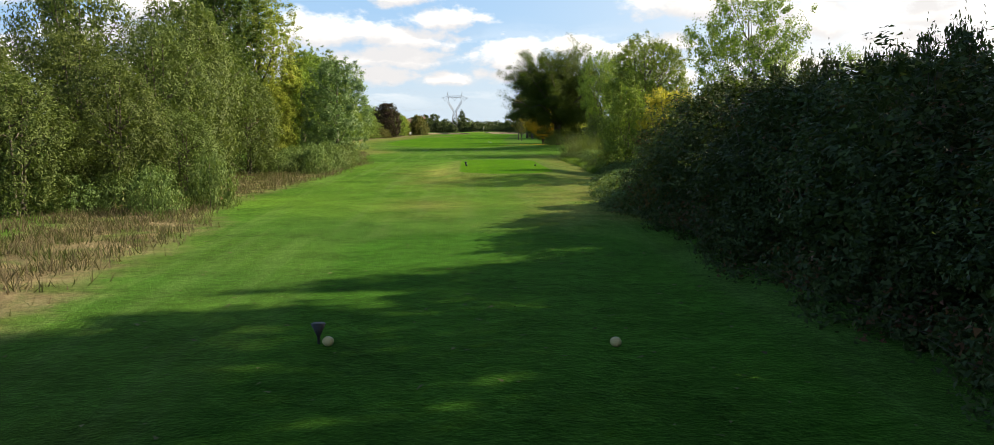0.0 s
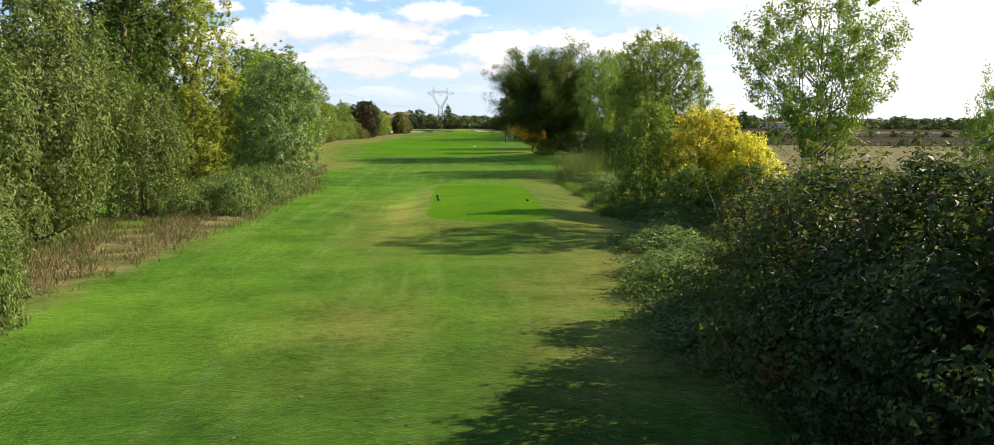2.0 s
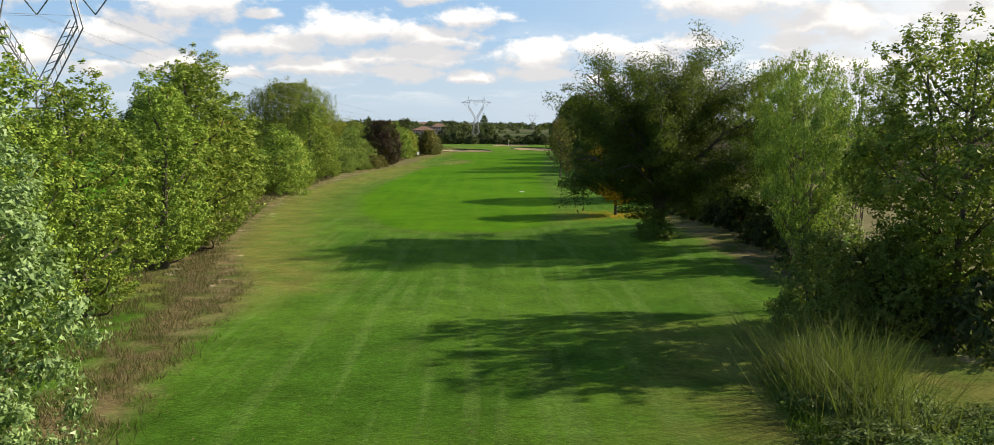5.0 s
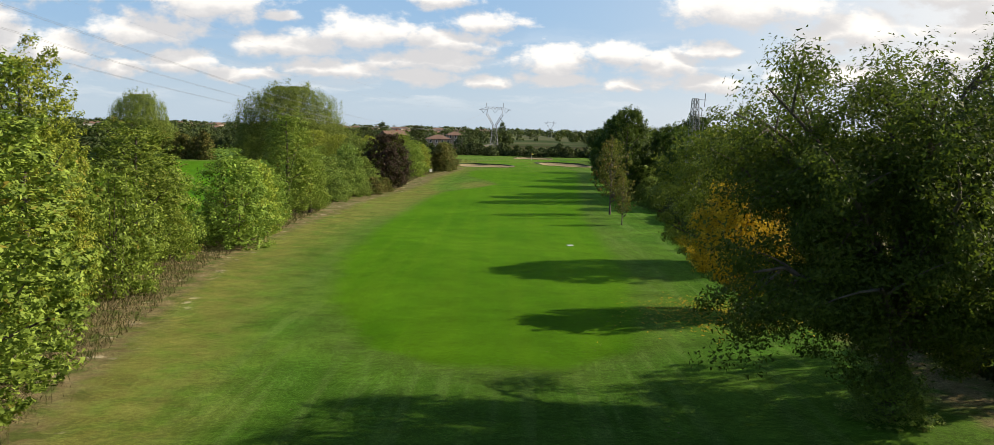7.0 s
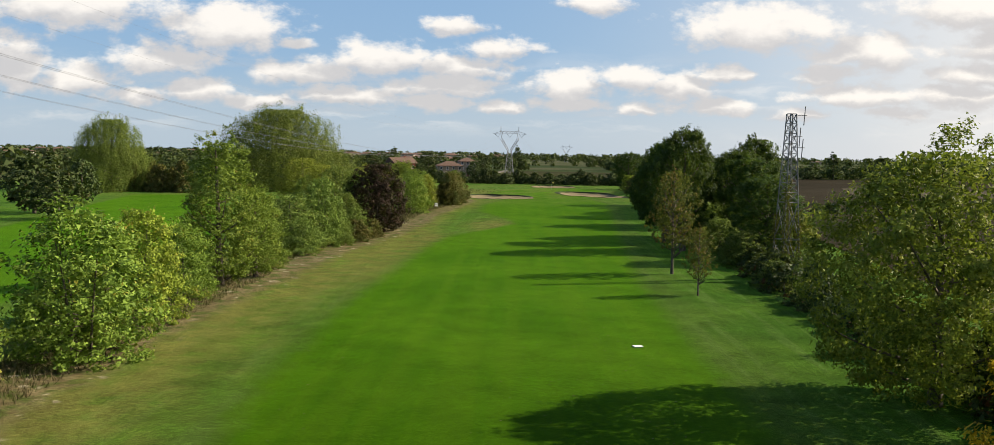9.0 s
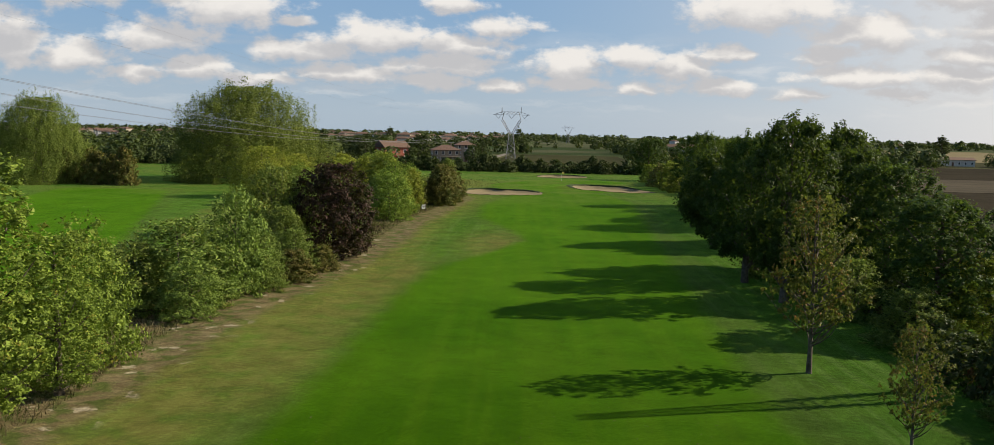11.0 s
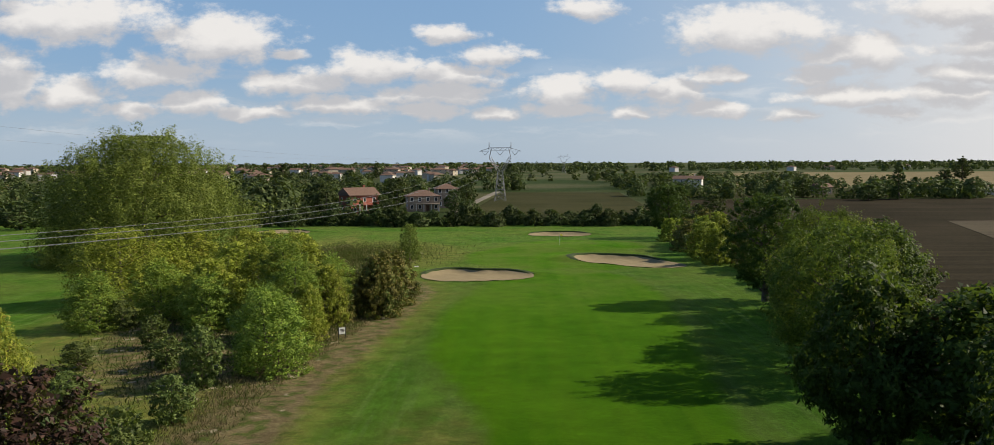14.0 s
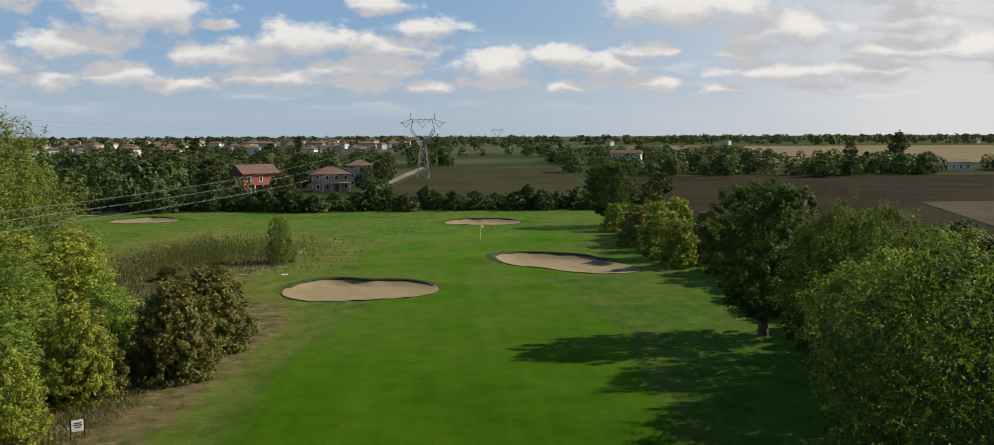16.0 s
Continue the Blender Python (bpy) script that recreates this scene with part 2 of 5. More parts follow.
    swing = q.math("SUBTRACT", 1.0, q.math("MULTIPLY", q.math("MAXIMUM", f_fair, f_tee), 0.4))
    gain = q.math("ADD", 1.0, q.math("MULTIPLY", q.math("MULTIPLY", q.math("SUBTRACT", mottle, 0.5), 3.1), swing))
    col = q.n("ShaderNodeVectorMath", {"operation": "SCALE"}, i0=col, Scale=gain).outputs[0]
    h = q.math("ADD", q.math("MULTIPLY", blades, 0.6), grain)
    relief = q.n("ShaderNodeBump", None, Strength=q.math("SUBTRACT", 0.75, q.math("MULTIPLY", q.math("MAXIMUM", f_fair, f_tee), 0.4)),
                 Distance=0.06, Height=h)
    # blade tips catch the light where the turf is seen at a low angle
    col = q.n("ShaderNodeVectorMath", {"operation": "SCALE"}, i0=col, Scale=0.63).outputs[0]
    tips = q.mix(0.15, q.n("ShaderNodeVectorMath", {"operation": "SCALE"}, i0=col, Scale=7.5).outputs[0], (0.23, 0.32, 0.09))
    return q.n("ShaderNodeBsdfPrincipled", None, Base_Color=col, Roughness=0.95, Specular_IOR_Level=0.02, Normal=relief,
               Sheen_Weight=0.80, Sheen_Roughness=0.26, Sheen_Tint=tips)


GRASS = material("mown_grass", grass_ground)
BARK = surface("bark", (0.060, 0.048, 0.034), (0.150, 0.125, 0.095), 3.0, 0.9, 0.8, 18.0)
BARK_PALE = surface("pale_bark", (0.16, 0.145, 0.11), (0.30, 0.27, 0.21), 3.0, 0.9, 0.6, 18.0)
LEAF_OAK = foliage("leaf_oak", (0.028, 0.052, 0.010), (0.100, 0.146, 0.024), (0.14, 0.13, 0.03), 0.08)
LEAF_GREENGOLD = foliage("leaf_greengold", (0.090, 0.130, 0.018), (0.265, 0.305, 0.045), (0.28, 0.25, 0.04), 0.08)
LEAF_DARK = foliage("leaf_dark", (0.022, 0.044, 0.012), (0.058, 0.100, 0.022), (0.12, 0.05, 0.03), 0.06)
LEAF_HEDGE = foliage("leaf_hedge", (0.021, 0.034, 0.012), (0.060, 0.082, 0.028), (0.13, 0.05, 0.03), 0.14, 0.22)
LEAF_OLIVE = foliage("leaf_olive", (0.048, 0.076, 0.020), (0.122, 0.156, 0.046), None, 0, 0.35, 0.55)
LEAF_POPLAR = foliage("leaf_poplar", (0.092, 0.158, 0.024), (0.235, 0.318, 0.054), (0.26, 0.22, 0.04), 0.12, 0.4)
LEAF_YELLOWISH = foliage("leaf_yellowish", (0.142, 0.196, 0.026), (0.335, 0.385, 0.056), (0.30, 0.25, 0.05), 0.14, 0.42)
LEAF_GOLD = foliage("leaf_gold", (0.55, 0.52, 0.05), (0.72, 0.66, 0.09), (0.24, 0.32, 0.04), 0.22, 0.75, 0.55, 0.08)
LEAF_GRASS = foliage("grass_blades", (0.045, 0.098, 0.010), (0.100, 0.175, 0.022), None, 0, 0.4, 0.6)
LEAF_AMBER = foliage("leaf_amber", (0.40, 0.24, 0.016), (0.72, 0.49, 0.034), (0.14, 0.15, 0.03), 0.16, 0.5, 0.55, 0.30)
LEAF_SILVER = foliage("leaf_silver", (0.066, 0.140, 0.032), (0.215, 0.310, 0.118), None, 0, 0.35, 0.4, 0.5, 0.22)
LEAF_PURPLE = foliage("leaf_purple", (0.018, 0.012, 0.010), (0.055, 0.028, 0.022), (0.04, 0.06, 0.02), 0.12, 0.2)
LEAF_BROWN = foliage("leaf_brown", (0.088, 0.080, 0.022), (0.200, 0.165, 0.050), (0.09, 0.12, 0.03), 0.25, 0.3, 0.6)
LEAF_BRAMBLE = foliage("leaf_bramble", (0.058, 0.100, 0.027), (0.142, 0.200, 0.060), (0.15, 0.11, 0.05), 0.10, 0.4)
LEAF_FAR = foliage("leaf_far", (0.030, 0.048, 0.017), (0.074, 0.100, 0.034), (0.095, 0.085, 0.036), 0.14, 0.2, 0.7)
LEAF_RUSTY = foliage("leaf_rusty", (0.045, 0.064, 0.018), (0.120, 0.140, 0.042), (0.17, 0.075, 0.03), 0.22, 0.35)
LEAF_THICKET = foliage("leaf_thicket", (0.078, 0.128, 0.026), (0.215, 0.285, 0.062), (0.20, 0.18, 0.05), 0.12, 0.42)
LEAF_DOME = foliage("leaf_dome", (0.078, 0.122, 0.024), (0.215, 0.275, 0.058), (0.27, 0.26, 0.05), 0.06, 0.42)
LEAF_YOUNG = foliage("leaf_young", (0.070, 0.090, 0.020), (0.175, 0.185, 0.042), (0.26, 0.13, 0.04), 0.22, 0.4)
STRAW = foliage("straw", (0.105, 0.080, 0.042), (0.185, 0.148, 0.084), (0.06, 0.075, 0.022), 0.25, 0.3, 0.7)
SCRUB = foliage("scrub", (0.075, 0.078, 0.026), (0.170, 0.150, 0.070), (0.055, 0.085, 0.020), 0.35, 0.35, 0.7)

# ---------------------------------------------------------------- mesh helpers


def mesh_from(name, verts, faces_idx, sides, mat, smooth=False):
    """A mesh from arrays: verts (n, 3) and faces (m, sides)."""
    me = bpy.data.meshes.new(name)
    verts, faces_idx = np.asarray(verts, np.float32), np.asarray(faces_idx, np.int32)
    me.vertices.add(len(verts))
    me.vertices.foreach_set("co", verts.ravel())
    me.loops.add(faces_idx.size)
    me.loops.foreach_set("vertex_index", faces_idx.ravel())
    me.polygons.add(len(faces_idx))
    me.polygons.foreach_set("loop_start", np.arange(0, faces_idx.size, sides, dtype=np.int32))
    me.polygons.foreach_set("loop_total", np.full(len(faces_idx), sides, np.int32))
    if smooth:
        me.polygons.foreach_set("use_smooth", np.ones(len(faces_idx), bool))
    me.update(calc_edges=True)
    me.validate()
    me.materials.append(mat)
    return me


def link_part(name, me, parent, label=""):
    ob = new(name, me)
    ob.parent = parent
    if label:
        ob["label"] = label
    return ob


def part(name, bm, mat, parent, label=""):
    me = bpy.data.meshes.new(name)
    bm.to_mesh(me)
    bm.free()
    me.materials.append(mat)
    return link_part(name, me, parent, label)


def box_into(bm, centre, size, turn=0.0, bevel=0.0):
    made = bmesh.ops.create_cube(bm, size=1.0)["verts"]
    bmesh.ops.scale(bm, vec=size, verts=made)
    if bevel:
        edges = list({e for v in made for e in v.link_edges})
        made = bmesh.ops.bevel(bm, geom=edges, offset=bevel, segments=1, affect="EDGES")["verts"]
    bmesh.ops.rotate(bm, cent=(0, 0, 0), matrix=Matrix.Rotation(turn, 3, "Z"), verts=made)
    bmesh.ops.translate(bm, vec=centre, verts=made)
    return made


def tube_arrays(points, radii, sides=7):
    """Verts and quads of a tapered tube along points."""
    pts = np.asarray(points, float)
    tang = np.gradient(pts, axis=0)
    tang /= np.linalg.norm(tang, axis=1)[:, None] + 1e-9
    ref = np.where(np.abs(tang[:, 2:3]) < 0.9, [[0, 0, 1.0]], [[1.0, 0, 0]])
    a = np.cross(tang, ref)
    a /= np.linalg.norm(a, axis=1)[:, None] + 1e-9
    b = np.cross(tang, a)
    ang = np.arange(sides) / sides * 2 * np.pi
    ring = a[:, None] * np.cos(ang)[None, :, None] + b[:, None] * np.sin(ang)[None, :, None]
    verts = (pts[:, None] + ring * np.asarray(radii)[:, None, None]).reshape(-1, 3)
    quads = []
    for i in range(len(pts) - 1):
        for j in range(sides):
            k = (j + 1) % sides
            quads.append((i * sides + j, i * sides + k, (i + 1) * sides + k, (i + 1) * sides + j))
    return verts, np.array(quads)


def tubes_mesh(name, tubes, mat):
    vs, fs, off = [], [], 0
    for pts, rad, sides in tubes:
        v, f = tube_arrays(pts, rad, sides)
        vs.append(v), fs.append(f + off)
        off += len(v)
    return mesh_from(name, np.concatenate(vs), np.concatenate(fs), 4, mat, True)


def leaf_mesh(name, at, out, size, rng, mat, aspect=0.62, droop=0.0):
    """Single leaves at the given places, facing roughly the given ways."""
    n = len(at)
    nor = out * 1.2 + rng.normal(0, 0.6, (n, 3)) + (0, 0, 0.35)
    nor /= np.linalg.norm(nor, axis=1)[:, None] + 1e-9
    along = rng.normal(0, 1, (n, 3)) + (0, 0, -droop)
    along -= nor * (along * nor).sum(1)[:, None]
    along /= np.linalg.norm(along, axis=1)[:, None] + 1e-9
    side = np.cross(nor, along)
    s = (np.asarray(size) * rng.uniform(0.6, 1.35, n))[:, None]
    lift = nor * s * rng.uniform(-0.2, 0.2, (n, 1))
    verts = np.stack([at - along * s + side * s * aspect, at - along * s * 0.8 - side * s * aspect, at + along * s + lift], 1).reshape(-1, 3)
    return mesh_from(name, verts, np.arange(3 * n).reshape(-1, 3), 3, mat)


def crown_points(profile, n, clumps, clump_size, rng, hollow=0.5, spray=0.6):
    """Leaf places in a unit crown (height 1, radius profile(h)), gathered in clumps; and their outward ways."""
    h = rng.uniform(0, 1, clumps * 4)
    r = np.array([profile(v) for v in h])
    keep = rng.uniform(0, r.max(), len(h)) < r
    h, r = h[keep][:clumps], r[keep][:clumps]
    ang = rng.uniform(0, 2 * np.pi, len(h))
    # boughs swell the outline; between them it falls back
    b_ang, b_h = rng.uniform(0, 2 * np.pi, 15), rng.uniform(0.08, 1.0, 15)
    turn = np.abs((ang[:, None] - b_ang[None] + np.pi) % (2 * np.pi) - np.pi)
    bough = np.exp(-(turn / 0.62) ** 2 - ((h[:, None] - b_h[None]) / 0.17) ** 2).max(1)
    rad = r * np.sqrt(rng.uniform(hollow, 1.0, len(h))) * rng.uniform(0.84, 1.04, len(h)) * (0.84 + 0.28 * bough)
    centre = np.stack([rad * np.cos(ang), rad * np.sin(ang), h * (0.91 + 0.12 * bough) + np.where(rng.uniform(0, 1, len(h)) < 0.16, rng.uniform(0, 0.04, len(h)), 0) * (h > 0.5)], 1)
    pick = rng.integers(0, len(h), n)
    size = clump_size * rng.uniform(0.6, 1.3, len(h))
    ball = rng.normal(0, 1, (n, 3))
    ball /= np.linalg.norm(ball, axis=1)[:, None]
    ball *= (rng.uniform(0, 1, n) ** 0.5)[:, None]
    ball[:, 2] = ball[:, 2] * 0.8
    # twigs reach out and up from each clump
    way = np.stack([np.cos(ang) * 0.7, np.sin(ang) * 0.7, 0.35 + h * 0.9], 1) + rng.normal(0, 0.4, (len(h), 3))
    way /= np.linalg.norm(way, axis=1)[:, None]
    ball = ball * (1 - 0.45 * spray) + way[pick] * (rng.uniform(-1.0, 1.15, n) * spray)[:, None]
    return centre, pick, size, ball


PROFILES = {
    "round": lambda h: 0.5 * max(0.0, 1 - (2 * (h - 0.46)) ** 2 * 0.86) ** 0.5,
    "egg": lambda h: 0.5 * min(1, (h + 0.06) * 4) ** 0.6 * max(0.0, 1 - max(0.0, (h - 0.32) / 0.68) ** 2.6) ** 0.55,
    "obovate": lambda h: 0.5 * min(1, (h + 0.1) * 1.75) ** 0.8 * max(0.0, 1 - max(0.0, (h - 0.6) / 0.4) ** 2.4) ** 0.5,
    "column": lambda h: 0.5 * min(1, (h + 0.04) * 5) ** 0.6 * max(0.0, 1 - max(0, h - 0.25) ** 2 / 0.57) ** 0.7,
    "cone": lambda h: 0.5 * min(1, (h + 0.05) * 6) * max(0.0, 1 - h) ** 0.6,
    "shrub": lambda h: 0.5 * max(0.0, 1 - h ** 2.6) ** 0.55,
    "spread": lambda h: 0.5 * min(1, (h + 0.08) * 2.6) ** 0.7 * max(0.0, 1 - max(0, h - 0.35) ** 2 / 0.43) ** 0.5,
    "dome": lambda h: 0.5 * max(0.0, 1 - h ** 2.3) ** 0.52,
    "mound": lambda h: 0.5 * max(0.0, 1 - h ** 1.5) ** 0.5,
}


def build_tree(name, height, width, profile, leaf, bark, leaves, leaf_size, seed, clear=0.15, clumps=60, clump=0.09,
               hollow=0.45, trunk=0.02, limbs=9, stems=1, droop=0.0, aspect=0.62, fill=0.2, split=False, spray=0.6):
    """A tree at the origin: trunk with limbs, and a crown of single leaves gathered in clumps."""
    rng = np.random.default_rng(seed)
    root = new(name)
    base, top = clear * height, height
    prof = PROFILES[profile]
    centre, pick, size, ball = crown_points(prof, leaves, clumps, clump, rng, hollow, spray)
    scale = np.array([width, width, top - base])
    c3 = centre * scale + (0, 0, base)
    rr = (size * width)[:, None]
    at = c3[pick] + ball * rr[pick]
    if droop:
        fall = rng.uniform(0, 1, len(at)) ** 1.5 * droop * height * 0.25
        at[:, 2] = np.maximum(at[:, 2] - fall, 0.15)
    at[:, 2] = np.maximum(at[:, 2], 0.03)
    mid = np.array([0, 0, base + 0.4 * (top - base)])
    out = at - mid
    out /= np.linalg.norm(out, axis=1)[:, None] + 1e-9
    out = 0.6 * out + 0.7 * ball
    tubes = []
    r0 = max(0.03, trunk * height)
    for s in range(stems):
        off = rng.normal(0, 0.05 * width, 2) * (stems > 1)
        lean = rng.normal(0, 0.03 * height, 2) + off * 2.0
        hs = np.linspace(-0.05, 0.9, 7)
        pts = [(off[0] + lean[0] * v ** 1.5 if v > 0 else off[0], off[1] + lean[1] * max(v, 0) ** 1.5, v * height * 0.98) for v in hs]
        tubes.append((pts, r0 / stems ** 0.5 * (1.25 - 1.15 * np.clip(hs, 0, 1)) * np.where(hs < 0, 1.35, 1), 8))
    order = rng.permutation(len(c3))[:limbs]
    for k in order:
        end = c3[k]
        z0 = max(base * 0.7, min(end[2] - 0.15 * height, 0.75 * height)) * rng.uniform(0.75, 1.0)
        start = np.array([0, 0, max(z0, 0.1)])
        bend = (start + end) / 2 + (0, 0, -0.04 * height) + rng.normal(0, 0.02 * height, 3)
        q = np.linspace(0, 1, 5)[:, None]
        pts = start * (1 - q) ** 2 + 2 * bend * q * (1 - q) + end * q ** 2
        tubes.append((pts, r0 * 0.42 * (1.05 - 0.9 * q[:, 0]), 5))
    # leaves inside the crown, larger and fewer
    inner = int(leaves * fill)
    if inner:
        hh = rng.uniform(0.04, 0.92, inner)
        ra = np.array([prof(v) for v in hh]) * width * np.sqrt(rng.uniform(0, 0.42, inner))
        an = rng.uniform(0, 2 * np.pi, inner)
        deep = np.stack([ra * np.cos(an), ra * np.sin(an), base + hh * (top - base)], 1)
        at = np.concatenate([at, deep])
        out = np.concatenate([out, rng.normal(0, 1, (inner, 3))])
        leaf_size = np.concatenate([np.full(leaves, leaf_size), np.full(inner, leaf_size * 1.45)])
    if split:
        for tb in tubes[stems:]:
            link_part("limb", tubes_mesh("limb", [tb], bark), root)
        for tb in tubes[1:stems]:
            link_part("stem", tubes_mesh("stem", [tb], bark), root)
        tubes = tubes[:1]
    link_part("trunk", tubes_mesh("trunk", tubes, bark), root)
    link_part("crown", leaf_mesh("crown", at, out, leaf_size, rng, leaf, aspect, droop), root)
    return root


def build_oak(name, height, width, leaf, bark, leaves, leaf_size, seed):
    """A broad open-grown tree: a short trunk, rising and spreading limbs with branches, sprays of leaves at their ends."""
    rng = np.random.default_rng(seed)
    root = new(name)
    root["h"], root["w"] = height, width
    reach = width / 2
    zs = np.array([-0.4, 0.0, 0.5, 1.4, 2.6, 3.8])
    stem = np.stack([0.10 * np.sin(zs), 0.08 * np.cos(zs * 1.3), zs], 1)
    link_part("trunk", tubes_mesh("trunk", [(stem, np.array([0.72, 0.58, 0.46, 0.40, 0.42, 0.30]), 10)], bark), root)
    clumps, sizes = [], []
    # share of the reach, share of the height at the limb's end, where it leaves the trunk
    kinds = [(0.76, 0.38, 2.2)] * 7 + [(0.78, 0.58, 2.8)] * 7 + [(0.62, 0.73, 3.2)] * 10 + [(0.24, 0.79, 3.5)] * 4
    for k, (far, up, z0) in enumerate(kinds):
        az = k * 2.399 + rng.normal(0, 0.15)
        flat = np.array([math.cos(az), math.sin(az), 0.0])
        start = np.array([0, 0, z0 + rng.uniform(-0.3, 0.5)])
        end = flat * reach * far * rng.uniform(0.85, 1.1) + (0, 0, height * up * rng.uniform(0.93, 1.05))
        ctrl = start + flat * reach * far * 0.36 + (0, 0, (end[2] - z0) * 0.66)
        q = np.linspace(0, 1, 9)[:, None]
        line = start * (1 - q) ** 2 + 2 * ctrl * q * (1 - q) + end * q ** 2 + rng.normal(0, 0.10, (9, 3)) * (q > 0.05)
        limb = link_part("limb", tubes_mesh("limb", [(line, 0.19 * (1.05 - 0.86 * q[:, 0]), 7)], bark), root)
        for b in range(8):
            f = 0.34 + 0.66 * (b + rng.uniform(0, 0.8)) / 8
            at = line[min(8, int(f * 8))]
            way = flat * 0.75 + rng.normal(0, 0.75, 3) + (0, 0, 0.30 if up > 0.5 else -0.25)
            way /= np.linalg.norm(way)
            tip = at + way * rng.uniform(1.2, 2.6)
            tip[2] = max(tip[2], 2.2)
            bend = (at + tip) / 2 + (0, 0, 0.25)
            w_ = np.linspace(0, 1, 4)[:, None]
            twig = at * (1 - w_) ** 2 + 2 * bend * w_ * (1 - w_) + tip * w_ ** 2
            link_part("branch", tubes_mesh("branch", [(twig, 0.055 * (1.05 - 0.9 * w_[:, 0]), 5)], bark), limb)
            for w1 in (0.45, 0.75, 1.0, 1.2):
                clumps.append(at + (tip - at) * w1 + rng.normal(0, 0.3, 3))
                sizes.append(rng.uniform(0.6, 1.25))
    clumps, sizes = np.array(clumps), np.array(sizes)
    pick = rng.integers(0, len(clumps), leaves)
    ball = rng.normal(0, 1, (leaves, 3))
    ball /= np.linalg.norm(ball, axis=1)[:, None]
    ball *= (rng.uniform(0, 1, leaves) ** 0.45)[:, None]
    out = clumps - (0, 0, height * 0.45)
    out /= np.linalg.norm(out, axis=1)[:, None]
    way = out * 0.6 + rng.normal(0, 0.5, clumps.shape) + (0, 0, 0.3)
    at = clumps[pick] + (ball * (0.8, 0.8, 0.55) + way[pick] * rng.uniform(-0.7, 0.9, (leaves, 1))) * sizes[pick][:, None]
    at[:, 2] = np.maximum(at[:, 2], 1.6)
    link_part("crown", leaf_mesh("crown", at, 0.6 * out[pick] + 0.6 * ball, leaf_size, rng, leaf, 0.5), root)
    return root


def plant(base, rows, label, category, group, seed=1):
    """Copies of a built tree: rows of x, y, height, width. The first row takes the model itself."""
    rng = random.Random(seed)
    h0, w0 = base["h"], base["w"]
    made = []
    for i, (x, y, h, wd) in enumerate(rows):
        m = pose(x, y, ground_z(x, y) - 0.03, 0, 0, rng.uniform(0, 360))
        sc = Matrix.Diagonal((wd / w0, wd / w0, h / h0, 1))
        if i == 0 and not base.get("used"):
            ob = base
            base["used"] = 1
        else:
            ob = copy_thing(base, m)
        ob.matrix_basis = m @ sc
        made.append(tagged(ob, label, category, group))
    return made


def model(name, height, width, *args, **kw):
    ob = build_tree(name, height, width, *args, **kw)
    ob["h"], ob["w"] = height, width
    return ob


# ---------------------------------------------------------------- ground


def smoothstep(lo, hi, v):
    s = np.clip((v - lo) / (hi - lo), 0, 1)
    return s * s * (3 - 2 * s)


def dist_rect(x, y, cx, cy, hx, hy, r):
    """Signed distance to a rounded rectangle."""
    qx, qy = np.abs(x - cx) - (hx - r), np.abs(y - cy) - (hy - r)
    return np.hypot(np.maximum(qx, 0), np.maximum(qy, 0)) + np.minimum(np.maximum(qx, qy), 0) - r


def left_edge(y):
    """Where the dry verge begins on the fairway's west side."""
    return np.interp(y, [-30.7, 9.9, 21.6, 34.2, 41.4, 64.8, 81.0] + [110, 125, 160, 200, 215, 240, 256, 280, 300, 325, 345, 470],
                     [-6.1, -6.1, -6.7, -7.1, -8.9, -7.5, -7.3] + [-11, -17.0, -22.5, -23.0, -24.0, -20.7, -19.2, -18.8, -16.5, -14.6, -20, -60])


def bunker_rim(k, ang):
    """The radius of a bunker's edge in its own turned frame."""
    cx, cy, a, b, turn, notch = BUNKERS[k]
    base = 1.0 / np.sqrt((np.cos(ang) / a) ** 2 + (np.sin(ang) / b) ** 2)
    return base * (1 + 0.10 * np.cos(2 * ang + k) + 0.07 * np.cos(3 * ang + 2 * k) - notch * np.exp(-((ang - 1.5) / 0.55) ** 2))


def bunker_depth(x, y, k):
    cx, cy, a, b, turn, notch = BUNKERS[k]
    dx, dy = x - cx, y - cy
    c, sn = math.cos(radians(turn)), math.sin(radians(turn))
    px, py = dx * c + dy * sn, -dx * sn + dy * c
    rho, rim = np.hypot(px, py), bunker_rim(k, np.arctan2(py, px))
    return (rho / rim - 1) * min(a, b)


def height(x, y):
    x, y = np.asarray(x, float), np.asarray(y, float)
    h = 0.03 * np.sin(x * 0.09 + 1) * np.sin(y * 0.05) * smoothstep(30, 22, np.abs(x)) * smoothstep(430, 400, y)
    for cx, cy, hx, hy, rise in TEES:
        h = h + rise * smoothstep(2.6, -0.3, dist_rect(x, y, cx, cy, hx, hy, 2.8))
    h = h + 0.6 * np.exp(-((np.minimum(x - 15, 0) / 7) ** 2 + ((y - 128) / 16) ** 2)) * smoothstep(31, 24, x)
    h = h + 0.7 * np.exp(-(((x - 11) / 15) ** 2 + ((y - 384) / 14) ** 2))
    for k, (cx, cy, a, b, turn, notch) in enumerate(BUNKERS):
        d = bunker_depth(x, y, k)
        back = smoothstep(-0.2, 1.0, (y - cy) / b)
        h = h + 0.55 * back * np.exp(-(np.maximum(d, 0) / 2.2) ** 2) * smoothstep(-1.2, 0.4, d)
        h = h - 0.70 * smoothstep(0.0, -1.6, d)
    return h


